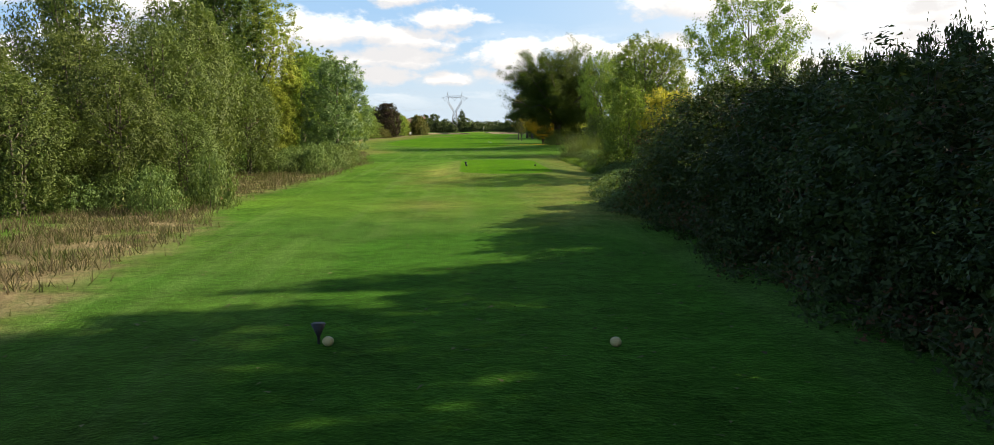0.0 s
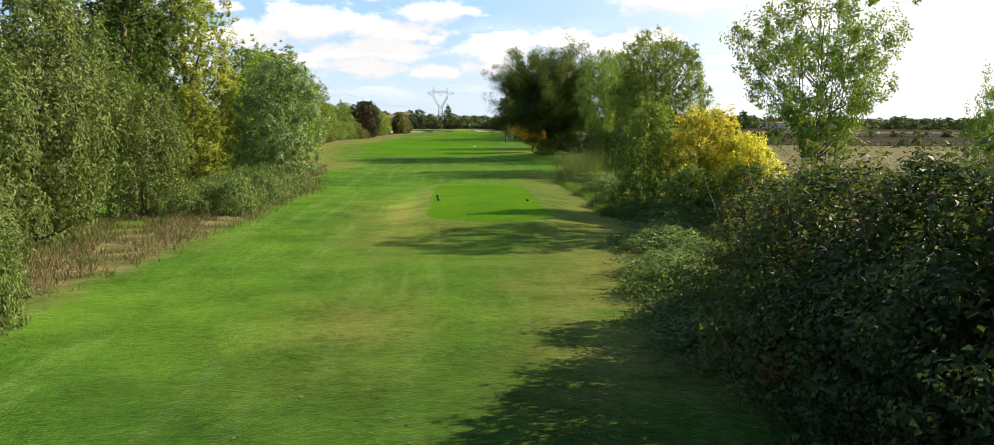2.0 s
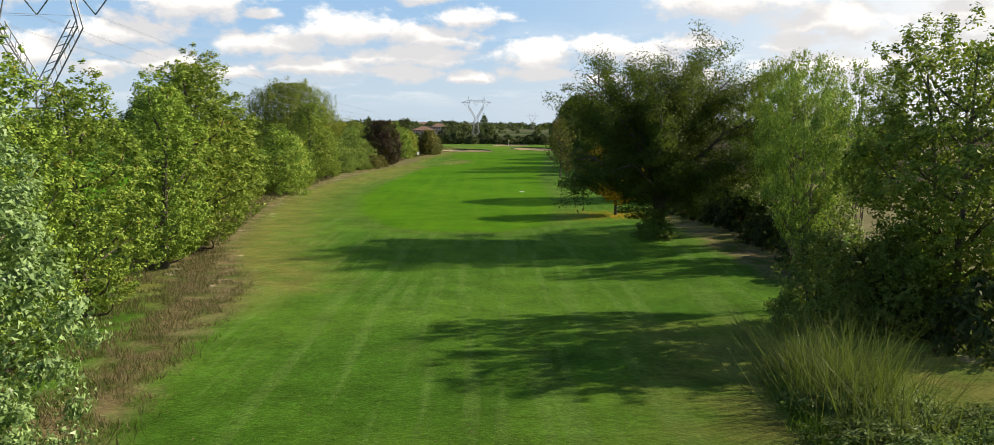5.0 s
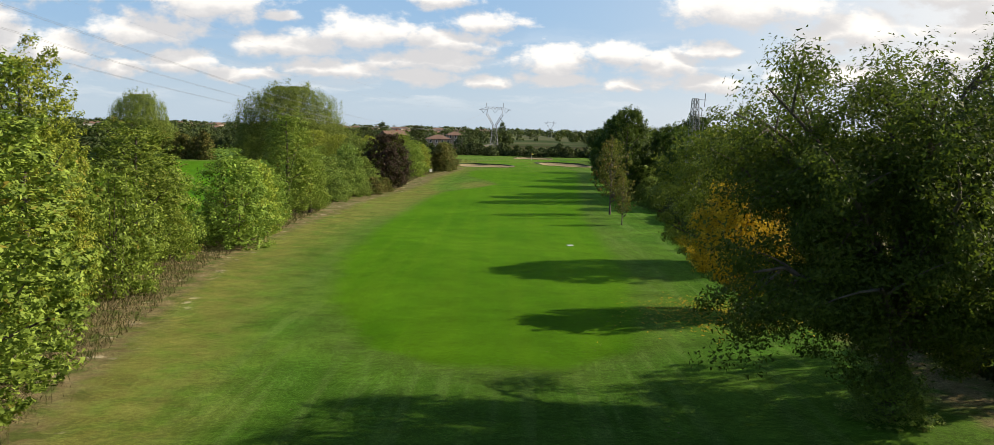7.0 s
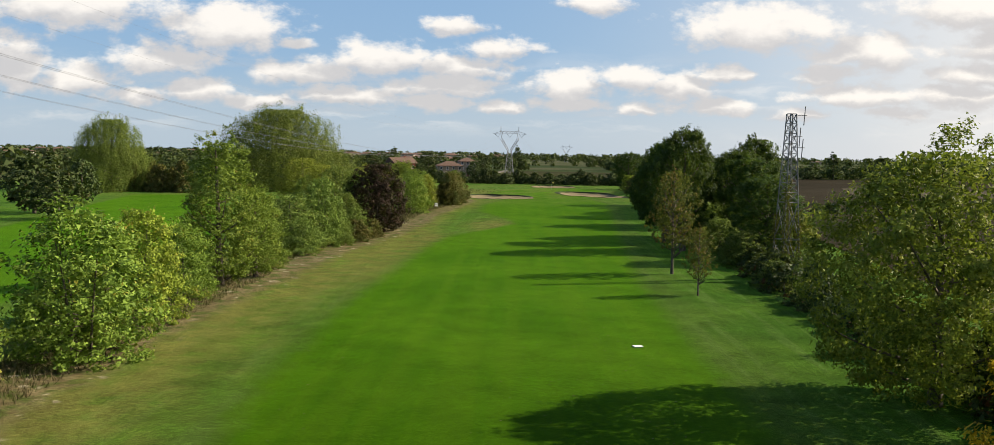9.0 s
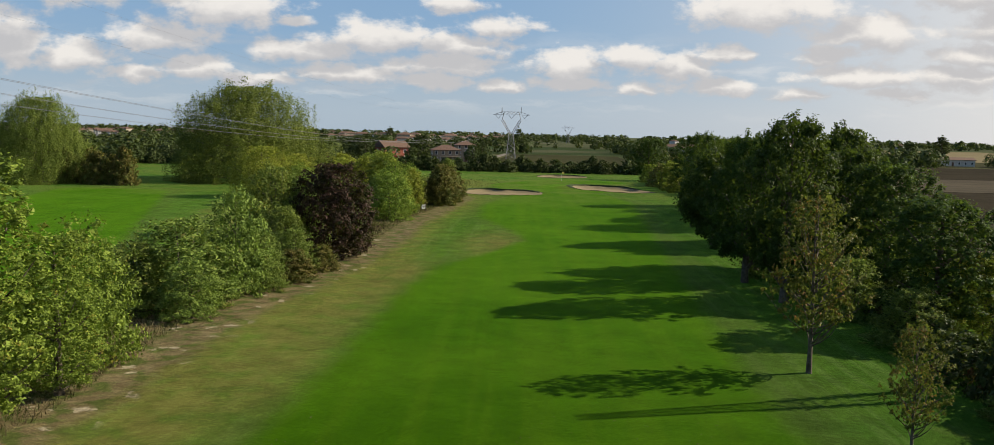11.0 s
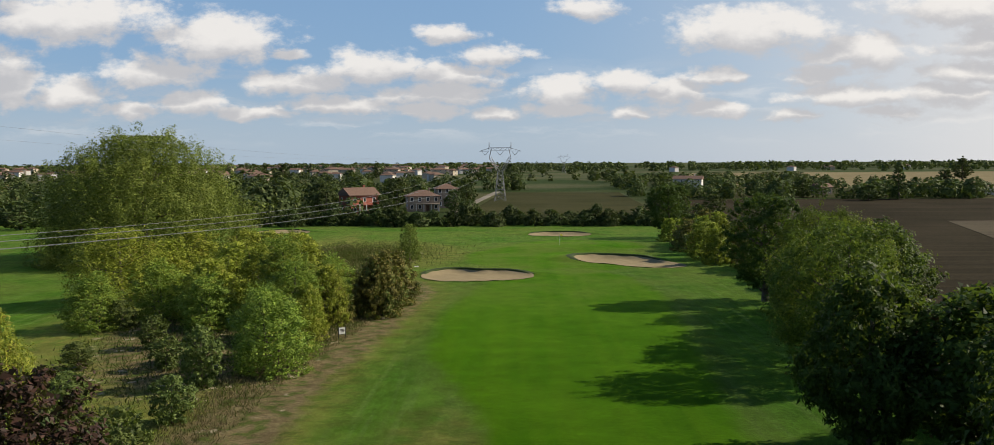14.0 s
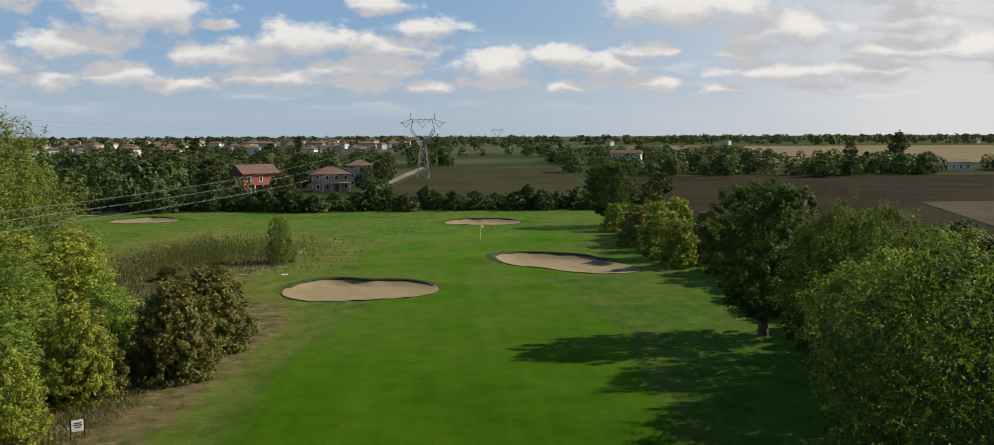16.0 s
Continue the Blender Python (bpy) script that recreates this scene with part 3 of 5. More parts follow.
# the foot of the rough bank on the east side
BANK_Y, BANK_X = [37.8, 45.9, 51.8, 60.3, 73.8, 87.3, 94.5], [7.1, 7.2, 7.5, 9.3, 10.3, 10.2, 10.9]
TEES = [(1.69, 17.61, 3.96, 15.32, 0.0), (3.40, 72.02, 3.06, 11.53, 0.28)]
MARKERS = [(-1.13, 19.68, True), (3.04, 19.50, True), (0.79, 70.49, False), (5.83, 70.31, False)]
BINS = [(-1.29, 19.81), (0.74, 70.76)]
# x, y, half length, half depth, turn, notch in the far edge
BUNKERS = [(-7.4, 341.0, 7.6, 6.2, 0, 0.16), (18.2, 358.5, 10.0, 5.0, -34, -0.05), (9.5, 411.5, 7.4, 3.6, 3, 0.1),
           (-77, 437, 9, 4, 5, 0.0), (-58, 421, 7, 3, 0, 0.0)]


def ground_z(x, y):
    return float(height(x, y))


def spread(lo, hi, step, far, grow=1.16):
    """Coordinates with an even step inside lo..hi and growing ones out to +-far."""
    mid = list(np.arange(lo, hi + step / 2, step))
    up, s = [], step
    v = mid[-1]
    while v < far:
        s *= grow
        v += s
        up.append(v)
    down, s, v = [], step, mid[0]
    while v > -far:
        s *= grow
        v -= s
        down.append(v)
    return np.array(down[::-1] + mid + up)


gx, gy = spread(-44, 44, 0.9, 4600), spread(-8, 430, 1.1, 4600)
GX, GY = np.meshgrid(gx, gy)
GZ = height(GX, GY)
nx, ny = len(gx), len(gy)
idx = np.arange(nx * ny).reshape(ny, nx)
quads = np.stack([idx[:-1, :-1], idx[:-1, 1:], idx[1:, 1:], idx[1:, :-1]], -1).reshape(-1, 4)
ground_me = mesh_from("ground", np.stack([GX, GY, GZ], -1).reshape(-1, 3), quads, 4, GRASS, True)
ground = tagged(new("ground", ground_me), "mown golf course grass with worn and dry patches", "ground", kind="structure")


def fair_line(y, ys, xs):
    return np.interp(y, ys, xs)


fair_l = fair_line(GY, [130, 137, 148, 166, 190, 208, 226, 240, 250, 262, 272, 288, 310, 335, 352], [2, -7.5, -11.5, -14, -14, -13, -12.5, -11.0, -6.5, -2.5, -4, -9, -9.5, -5, 3])
fair_r = fair_line(GY, [130, 138, 160, 200, 260, 320, 340, 352], [-2, 6, 8.5, 8.8, 13, 18, 16, 8])
d_fair = np.maximum(np.maximum(fair_l - GX, GX - fair_r), np.maximum(134 - GY, GY - 352))
apron = np.hypot((GX - 6) / 17, (GY - 366) / 22) * 17 - 17
d_fair = np.minimum(d_fair, apron + 1.0)
green = np.hypot((GX - 11.5) / 13.5, (GY - 384) / 11) * 11 - 11
left_fair = np.maximum(np.maximum(-74 - 0.25 * (GY - 250) - GX, GX + 47 + 0.34 * (np.maximum(GY, 228) - 255)), np.maximum(150 - GY, GY - 330))
d_fair = np.minimum(np.minimum(d_fair, green), left_fair)
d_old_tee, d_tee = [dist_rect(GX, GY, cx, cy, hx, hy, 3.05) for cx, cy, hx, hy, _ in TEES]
d_far = np.maximum(np.maximum(GX - 60, -150 - GX), GY - 446)
edge = left_edge(GY)
verge = np.abs(GX - (edge - np.interp(GY, [30, 60, 95, 120, 190, 215, 300], [2.7, 2.7, 2.2, 2.2, 1.8, 0.6, 0.6]))) - np.interp(GY, [0, 55, 70, 100, 120, 180, 215, 240, 300], [2.9, 1.9, 1.0, 1.0, 2.4, 2.2, 3.4, 3.6, 3.2])
thicket = np.maximum((np.hypot((GX + 28) / 19, (GY - 336) / 66) - 1) * 14, GX - edge + 1.0)
d_dry = np.maximum(verge, np.maximum(-20 - GY, GY - 335))
bank = np.maximum(np.maximum(fair_line(GY, BANK_Y, BANK_X) - GX, GX - 25.5), np.maximum(39.6 - GY, GY - 99)) + 1.0
d_semi = d_dry + np.interp(GY, [100, 112, 190, 205, 236, 250, 300], [6, -1.5, -2.0, -4.2, -4.0, 0.5, 1.2])
d_semi = np.minimum(d_semi, np.hypot((GX + 6.2) / 3.8, (GY - 259) / 10) * 3.8 - 0.2)
d_semi = np.minimum(d_semi, np.hypot((GX + 0.47) / 2.4, (GY - 42.3) / 5.4) * 2.6 + 2.3)
d_semi = np.minimum(d_semi, bank - 1.0)
d_semi = np.minimum(d_semi, thicket - 1.5)
d_dry = np.minimum(d_dry, thicket + 1.2)
d_dry = np.minimum(d_dry, np.hypot((GX + 27) / 9, (GY - 366) / 16) * 9 - 8.5)
d_semi = np.minimum(d_semi, np.hypot((GX + 29) / 15, (GY - 371) / 22) * 15 - 15.5)
d_semi = np.minimum(d_semi, np.hypot((GX + 0.2) / 1.5, (GY - 64.8) / 5.4) * 1.6 + 0.6)
d_dry = np.minimum(d_dry, np.hypot((GX - 18.5) / 2.2, (GY - 128) / 22) * 2.2 - 2.2)
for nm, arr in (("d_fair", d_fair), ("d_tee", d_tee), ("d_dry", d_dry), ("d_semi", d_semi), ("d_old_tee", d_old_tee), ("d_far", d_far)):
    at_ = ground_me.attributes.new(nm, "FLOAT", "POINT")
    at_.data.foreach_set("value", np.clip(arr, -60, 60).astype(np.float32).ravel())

# ---------------------------------------------------------------- tree models
# name, height, width, outline, leaf, bark, leaves, leaf size, seed, clear stem, clumps, clump size, hollow, trunk, limbs, stems
poplar = model("poplar_tree", 16, 7, "egg", LEAF_POPLAR, BARK, 24000, 0.094, 11, 0.04, 700, 0.055, 0.62, 0.016, 14)
poplar_dark = model("poplar_tree", 18, 6, "column", LEAF_DARK, BARK, 22000, 0.095, 12, 0.06, 320, 0.08, 0.5, 0.016, 12)
poplar_gold = model("poplar_tree", 16, 7, "egg", LEAF_YELLOWISH, BARK, 36000, 0.080, 13, 0.03, 600, 0.06, 0.55, 0.016, 14)
poplar_wide = model("poplar_tree", 14, 9, "obovate", LEAF_POPLAR, BARK, 38000, 0.085, 48, 0.06, 700, 0.055, 0.55, 0.014, 26, 2, split=True)
aspen = model("white_poplar", 10.5, 6.8, "egg", LEAF_SILVER, BARK_PALE, 34000, 0.072, 14, 0.0, 420, 0.065, 0.55, 0.014, 14, split=True)
olive = model("olive_willow", 8, 6, "round", LEAF_OLIVE, BARK, 16000, 0.085, 15, 0.0, 380, 0.075, 0.5, 0.016, 12, 3, 0.3, 0.4, split=True)
round_tree = model("round_tree", 12, 12, "round", LEAF_GREENGOLD, BARK, 36000, 0.094, 16, 0.06, 420, 0.065, 0.6, 0.02, 16)
round_mid = model("round_tree", 12, 12, "round", LEAF_OAK, BARK, 30000, 0.10, 47, 0.06, 420, 0.062, 0.6, 0.02, 16)
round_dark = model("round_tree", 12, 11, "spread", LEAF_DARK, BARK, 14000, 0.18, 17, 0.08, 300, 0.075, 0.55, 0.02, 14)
oak = build_oak("oak_tree", 15.5, 18.0, LEAF_OAK, BARK, 205000, 0.078, 18)
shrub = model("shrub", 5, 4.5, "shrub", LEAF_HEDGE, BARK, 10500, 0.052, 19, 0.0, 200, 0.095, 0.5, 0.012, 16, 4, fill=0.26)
shrub_end = model("shrub", 5, 4.5, "shrub", LEAF_RUSTY, BARK, 9000, 0.058, 40, 0.0, 200, 0.09, 0.5, 0.012, 16, 4)
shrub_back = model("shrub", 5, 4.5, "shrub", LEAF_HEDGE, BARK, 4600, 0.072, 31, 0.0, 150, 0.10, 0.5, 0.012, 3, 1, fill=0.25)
bush = model("bush", 7.5, 6, "shrub", LEAF_POPLAR, BARK, 10500, 0.090, 20, 0.0, 280, 0.085, 0.5, 0.012, 10, 4)
bush_dark = model("bush", 7.5, 6, "shrub", LEAF_THICKET, BARK, 10500, 0.092, 32, 0.0, 240, 0.085, 0.5, 0.012, 10, 4)
bush_yellow = model("bush", 7.5, 6, "shrub", LEAF_YELLOWISH, BARK, 11500, 0.094, 33, 0.0, 260, 0.08, 0.5, 0.012, 10, 4)
bush_brown = model("bush", 6, 6, "mound", LEAF_BROWN, BARK, 9000, 0.12, 21, 0.0, 240, 0.08, 0.5, 0.012, 8, 4)
amber_tree = model("golden_tree", 8, 6.2, "spread", LEAF_AMBER, BARK, 32000, 0.064, 41, 0.14, 300, 0.07, 0.5, 0.014, 14)
bush_gold = model("golden_bush", 7, 5.5, "round", LEAF_GOLD, BARK, 22000, 0.066, 22, 0.0, 220, 0.08, 0.45, 0.014, 14, 3)
purple = model("purple_plum_tree", 10, 9, "round", LEAF_PURPLE, BARK, 15000, 0.13, 23, 0.0, 300, 0.07, 0.5, 0.018, 12, 2)
young = model("young_tree", 10, 6, "egg", LEAF_YOUNG, BARK, 7000, 0.080, 24, 0.24, 200, 0.045, 0.1, 0.012, 40)
sapling = model("sapling", 8, 6, "round", LEAF_OLIVE, BARK, 2600, 0.20, 46, 0.0, 120, 0.09, 0.4, 0.012, 12, 3)
bramble = model("bramble", 1.6, 4, "mound", LEAF_BRAMBLE, BARK, 3200, 0.054, 25, 0.0, 160, 0.08, 0.4, 0.008, 2, 1)
willow = model("weeping_willow", 11, 9, "round", LEAF_YELLOWISH, BARK, 15000, 0.15, 26, 0.05, 320, 0.06, 0.5, 0.02, 12, 1, 1.0, 0.3, split=True)
great = model("round_tree", 21, 28, "dome", LEAF_DOME, BARK, 95000, 0.165, 27, 0.0, 1300, 0.034, 0.6, 0.016, 20, 1, 0.5, 0.4)
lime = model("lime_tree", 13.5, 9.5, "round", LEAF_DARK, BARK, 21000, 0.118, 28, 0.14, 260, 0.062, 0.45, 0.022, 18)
airy = model("aspen_tree", 13, 10, "obovate", LEAF_POPLAR, BARK, 32000, 0.078, 29, 0.26, 420, 0.06, 0.2, 0.0075, 40, 5, 0.0, 0.62, 0.0)
pine = model("pine_tree", 12, 9, "spread", LEAF_DARK, BARK, 14000, 0.12, 30, 0.15, 160, 0.09, 0.4, 0.02, 14, 1, 0.0, 0.2)
low_hedge = model("hedge_bush", 2.5, 4.2, "mound", LEAF_HEDGE, BARK, 1300, 0.14, 34, 0.0, 80, 0.10, 0.45, 0.012, 0, 1)
back_bush = model("hedge_bush", 5, 7, "mound", LEAF_FAR, BARK, 1500, 0.27, 35, 0.0, 80, 0.10, 0.5, 0.012, 0, 1)
back_tree = model("distant_tree", 11, 9, "round", LEAF_FAR, BARK, 2000, 0.34, 36, 0.05, 100, 0.09, 0.5, 0.02, 0)
back_poplar = model("distant_poplar", 15, 6.5, "column", LEAF_FAR, BARK, 2000, 0.34, 37, 0.03, 100, 0.10, 0.5, 0.02, 0)

# ---------------------------------------------------------------- trees, west side of the hole
plant(olive, [(-12.8, 41.8, 6.1, 4.5), (-15.5, 44.5, 7.7, 5.4), (-13.4, 48.6, 8.6, 5.4), (-18.7, 52.2, 12, 7), (-14.6, 55.8, 10.8, 6.6), (-13.7, 64.8, 7.0, 5.4), (-15.6, 60.8, 11.0, 6.6)],
      "grey-green olive willow with a dense twiggy crown", "tree", "trees beside the tees", 2)
plant(olive, [(-17.8, 40.0, 6.8, 5.4), (-20.5, 45.0, 8.6, 6.3), (-22.7, 38.7, 7.2, 6.3), (-17.3, 61.2, 9.0, 5.9), (-11.0, 44.1, 4.1, 3.6), (-15.1, 38.2, 5.4, 4.5)],
      "grey-green olive willow with foliage to the ground", "tree", "trees beside the tees", 40)
plant(pine, [(-20.9, 41.8, 11.3, 7.2)], "dark pine with heavy drooping boughs", "tree", "", 3)
plant(poplar_dark, [(-17.1, 72.9, 18.5, 6.2), (-19.4, 79.2, 19.4, 6.6), (-24.1, 90.9, 16.2, 5.4), (-26.8, 68.4, 15.3, 3.6)], "tall dark green poplar in leaf", "tree",
      "trees beside the tees", 4)
plant(poplar_gold, [(-17.1, 84.6, 15.8, 7.7), (-23.5, 137, 14.5, 6), (-15.5, 79.2, 7.2, 4.5)],
      "tall yellowing poplar beside the mown grass", "tree", "trees beside the tees", 5)
plant(aspen, [(-10.5, 83.3, 9.6, 6.1)], "white poplar with small silvery leaves", "tree", "", 6)
plant(poplar, [(-15.5, 94.5, 11.3, 5.9), (-16.4, 102.7, 10.8, 5.9), (-18, 116, 11.5, 6), (-18.4, 123, 13.2, 8.6), (-27.2, 157, 10.8, 8.0), (-25.8, 195, 12.4, 7.2), (-25.5, 303, 9.4, 6.5), (-23, 296, 8.2, 5.8), (-29, 311, 9.2, 6.5), (-24.3, 199.5, 8, 4.5)],
      "green poplar with a pointed crown", "tree", "trees along the west rough", 7)
plant(bush, [(-24.2, 170, 8.4, 8.2), (-25.5, 204.5, 7.7, 5.5), (-27, 162.5, 8, 6), (-27, 146, 9, 6.5), (-30, 152, 10, 7),
             (-25.8, 173.5, 5.2, 4.5), (-26, 188, 6, 5), (-29, 165, 8.5, 6), (-25, 141, 7, 5.5), (-24.5, 148, 8, 6.5), (-22, 130, 7, 6), (-20, 120, 6, 5)],
      "bushy green thicket tree with foliage to the ground", "bush", "bushes along the west rough", 8)
plant(bush_yellow, [(-25.7, 180.5, 7.6, 6), (-28, 318, 9.3, 9), (-38, 330, 8.5, 9), (-46, 322, 8, 9), (-34, 304, 7.5, 8), (-40, 346, 7, 9), (-49, 338, 8, 10), (-26, 303, 8, 7), (-21.4, 294.5, 6.0, 4.2), (-21.0, 302.5, 7.0, 4.8), (-30, 308, 8.5, 6), (-36, 318, 8, 8)],
      "yellow-green thicket bush in leaf", "bush", "bushes along the west rough", 41)
plant(bush_dark, [(-19.8, 363, 6.8, 4.4),
                  (-26.8, 220, 6.6, 8.5), (-29, 217.5, 5.2, 6), (-24.4, 224.5, 8.4, 6), (-23.6, 228.5, 4.6, 4.6), (-26.5, 243, 9.6, 7), (-25.5, 249, 8.5, 6.5),
                  (-22.6, 234.5, 4.2, 4.4), (-24.5, 238, 6, 5), (-22.8, 226, 3.4, 4), (-24.5, 216, 4.2, 4.5)],
      "green bushy thicket on the dry verge", "bush", "bushes along the west rough", 42)
plant(sapling, [(-25.4, 277.4, 5.2, 3.6), (-24, 268, 3.6, 3.2), (-35, 291, 3.4, 3), (-28, 262, 4.2, 3.4), (-22.8, 258, 4.4, 3.6), (-30.5, 283, 3.0, 3.0), (-38, 283, 2.6, 3), (-33, 272, 2.8, 3), (-42, 300, 3.4, 3.6)],
      "sparse grey-green sapling in dry scrub", "sapling", "saplings in the scrub", 61)
plant(bush, [(-21.1, 281.8, 7.2, 7.6), (-23.5, 287, 6.8, 6), (-33, 300, 6, 6.5), (-40, 305, 7, 7), (-24, 293.5, 5.5, 5), (-31, 315, 6.5, 7), (-45, 300, 6, 7), (-22, 310, 7, 6)],
      "light green thicket bush on dry ground", "bush", "bushes along the west rough", 59)
plant(round_tree, [(-92, 262, 9, 9)], "round tree beyond the second fairway", "tree", "", 62)
plant(purple, [(-21.2, 244.5, 10, 9)], "dark purple-leaved plum tree", "tree", "", 9)
plant(willow, [(-50, 317, 10, 13.5), (-33, 262, 9.5, 7.5)], "yellow-green weeping willow with trailing twigs", "tree", "", 10)
plant(great, [(-68, 366, 24, 41), (-105, 342, 19.5, 22)], "huge rounded clump of green poplars", "tree", "", 11)
plant(bush_brown, [(-17.2, 309, 6, 5.5), (-16.4, 308, 7.2, 6.5), (-16.2, 316, 6.9, 7.6), (-24, 312, 5, 6), (-21.6, 230.5, 2.8, 4), (-20.6, 236.5, 2.4, 3.4), (-21, 304, 5, 5), (-28, 325, 3, 5), (-22, 340, 2.2, 4), (-30, 350, 2, 4), (-24, 330, 2.5, 5)],
      "russet brown bush in the thicket", "bush", "bushes along the west rough", 12)
brows = []
rng = random.Random(9)
for k in range(26):
    yy = 65.3 + k * 0.61
    brows.append((left_edge(yy) - rng.uniform(1.9, 6.8), yy + rng.uniform(-1, 1), rng.uniform(1.1, 2.0), rng.uniform(2.9, 4.1)))
for k in range(8):
    brows.append((-10.6 - rng.uniform(0, 4.5), 39.6 + k * 0.81, rng.uniform(1.2, 2.1), rng.uniform(2.3, 3.2)))
brows += [(-9.2, 41.4, 2.2, 2.6), (-10.6, 39.1, 1.8, 2.5)]
plant(bramble, [(float(a), b, c, d) for a, b, c, d in brows], "low bramble thicket at the grass edge", "bramble", "brambles", 43)

# ---------------------------------------------------------------- trees, east side of the hole
rows, rows_back = [], []
rng = random.Random(5)
for yy in np.arange(9, 42.3, 1.8):
    rows.append((8.6 + max(0.0, yy - 36) * 0.17 + rng.uniform(-0.4, 0.4), float(yy) + rng.uniform(-0.6, 0.6),
                 rng.uniform(3.9, 4.4) if yy < 21 else rng.uniform(4.2, 4.9) if yy < 33.3 else rng.uniform(3.8, 4.5), rng.uniform(4.0, 4.9)))
    for xx in (11.2, 14.2):
        rows_back.append((xx + rng.uniform(-0.6, 0.6), float(yy) + rng.uniform(-0.8, 0.8),
                          rng.uniform(4.1, 4.6) if yy < 21 else rng.uniform(4.5, 5.1) if yy < 33.3 else rng.uniform(4.0, 4.5), rng.uniform(3.8, 4.7)))
for yy in (44.6, 46.7, 48.8):
    for xx in (14.2, 16.8, 19.4):
        rows.append((xx + rng.uniform(-0.5, 0.5), float(yy) + rng.uniform(-0.6, 0.6), rng.uniform(3.1, 3.9), rng.uniform(3.4, 4.2)))
rows_back += [(9.7 + rng.uniform(0, 3.6), rng.uniform(21, 35), rng.uniform(5.0, 5.7), rng.uniform(1.3, 2.0)) for k in range(18)]
plant(shrub_end, [r for r in rows if r[1] >= 36], "hedge shrub with reddish leaves at the hedge's end", "shrub", "hedge shrubs beside the tee", 65)
rows = [r for r in rows if r[1] < 36]
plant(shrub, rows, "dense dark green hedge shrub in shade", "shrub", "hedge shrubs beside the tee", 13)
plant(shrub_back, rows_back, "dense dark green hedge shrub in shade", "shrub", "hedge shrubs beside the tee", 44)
plant(airy, [(17.8, 45.9, 6.7, 2.9)], "slim aspen sapling above the hedge", "tree", "", 60)
plant(airy, [(18.0, 59.9, 11.9, 8.1)], "airy aspen with many thin stems", "tree", "", 14)
plant(bush_gold, [(14.5, 64.8, 5.9, 4.5), (16.0, 63.5, 4.5, 3.6)], "golden yellow autumn bush in leaf", "bush", "golden bushes", 15)
plant(bush_dark, [(12.9, 61.8, 2.9, 4.0), (15.0, 60.7, 3.1, 3.8)], "low green bush before the golden bushes", "bush", "", 68)
plant(amber_tree, [(13.0, 146.5, 8.4, 6.8)], "golden yellow autumn tree beside the oak", "tree", "golden bushes", 45)
plant(bush, [(11.8, 66.2, 6.3, 4.3), (16.5, 70.2, 3.6, 3.6)], "green bush at the field edge", "bush", "", 16)
plant(airy, [(15.6, 105.4, 11.5, 5.4), (21.5, 124, 13, 6.5), (22.5, 130, 12.5, 6), (24, 119, 12, 6), (23.5, 136, 12, 7)], "slender aspen with thin stems", "tree",
      "aspens by the field", 17)
# never in view: added only to throw shade over the tee and rough
plant(poplar_dark, [(20.0, 1.8, 21.6, 13), (20.4, 8.1, 22.5, 13), (20.2, 14.4, 22.5, 13), (21.5, 20.2, 22.5, 11), (23.0, 26.0, 22, 11), (23.5, 31.0, 17, 8)], "unseen tall tree added behind the hedge to shade the tee", "tree", "", 57)
plant(poplar_wide, [(20.4, 100.6, 12.9, 9.2)], "tall green poplar with a rounded top beside the field", "tree", "aspens by the field", 18)
plant(bush_yellow, [(31.8, 245, 7, 6), (27.2, 217, 5.8, 6), (26.4, 222, 5, 5)], "yellowing bush before the field", "bush", "", 58)
plant(bush_dark, [(18.3, 100.8, 5.0, 4.5), (15.1, 101.8, 4.5, 4.1), (21, 116, 5, 5)], "green undergrowth bush below the aspens", "bush", "", 46)
plant(oak, [(13.4, 127.6, 15.6, 18.4)], "broad oak with dark spreading limbs", "tree", "", 19)
plant(bush_dark, [(12.9, 126.6, 2.3, 3.2)], "small leafy bush at the oak's foot", "bush", "", 70)
plant(bush_dark, [(22.6, 125, 4.2, 4.6), (22.0, 132, 4.6, 5), (21.5, 138, 4.5, 5)], "green undergrowth bush below the aspens", "bush", "", 71)
plant(round_tree, [(17.0, 165, 12.2, 12), (28.4, 292, 11.6, 12.6)], "round green tree beside the fairway", "tree",
      "trees along the east rough", 20)
plant(round_mid, [(25.0, 281, 13, 12.5), (33, 309, 12.5, 10.5), (32, 300, 11.5, 9.5)], "broad dark green tree with a lit top", "tree",
      "trees along the east rough", 67)
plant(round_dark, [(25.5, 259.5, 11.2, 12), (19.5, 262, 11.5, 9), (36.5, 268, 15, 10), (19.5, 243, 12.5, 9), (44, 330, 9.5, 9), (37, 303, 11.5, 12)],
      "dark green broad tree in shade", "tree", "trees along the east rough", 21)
plant(lime, [(17.3, 227, 14.9, 8.6), (16.6, 236, 13.5, 8)], "dark green tree beside the fairway", "tree", "trees along the east rough", 22)
plant(young, [(12.6, 207, 10.2, 5.6), (12.5, 194.6, 5.8, 2.8)], "young tree with thin browning leaves", "tree", "young trees on the grass", 23)
plant(lime, [(24, 217, 9.5, 9), (25, 227.5, 11.5, 8.5), (26, 238, 12.5, 9)], "dark green tree at the field edge", "tree", "trees along the east rough", 63)
plant(bush_dark, [(20.5, 231, 6, 6.5), (20.5, 222, 4.6, 5.5), (20, 239, 6, 6), (20.5, 213, 4, 5)], "green undergrowth bush below the trees", "bush", "", 64)
plant(lime, [(29.5, 317.5, 13.8, 10.5), (33, 404, 12.5, 11)], "dark green rounded lime tree", "tree", "", 24)
rows = []
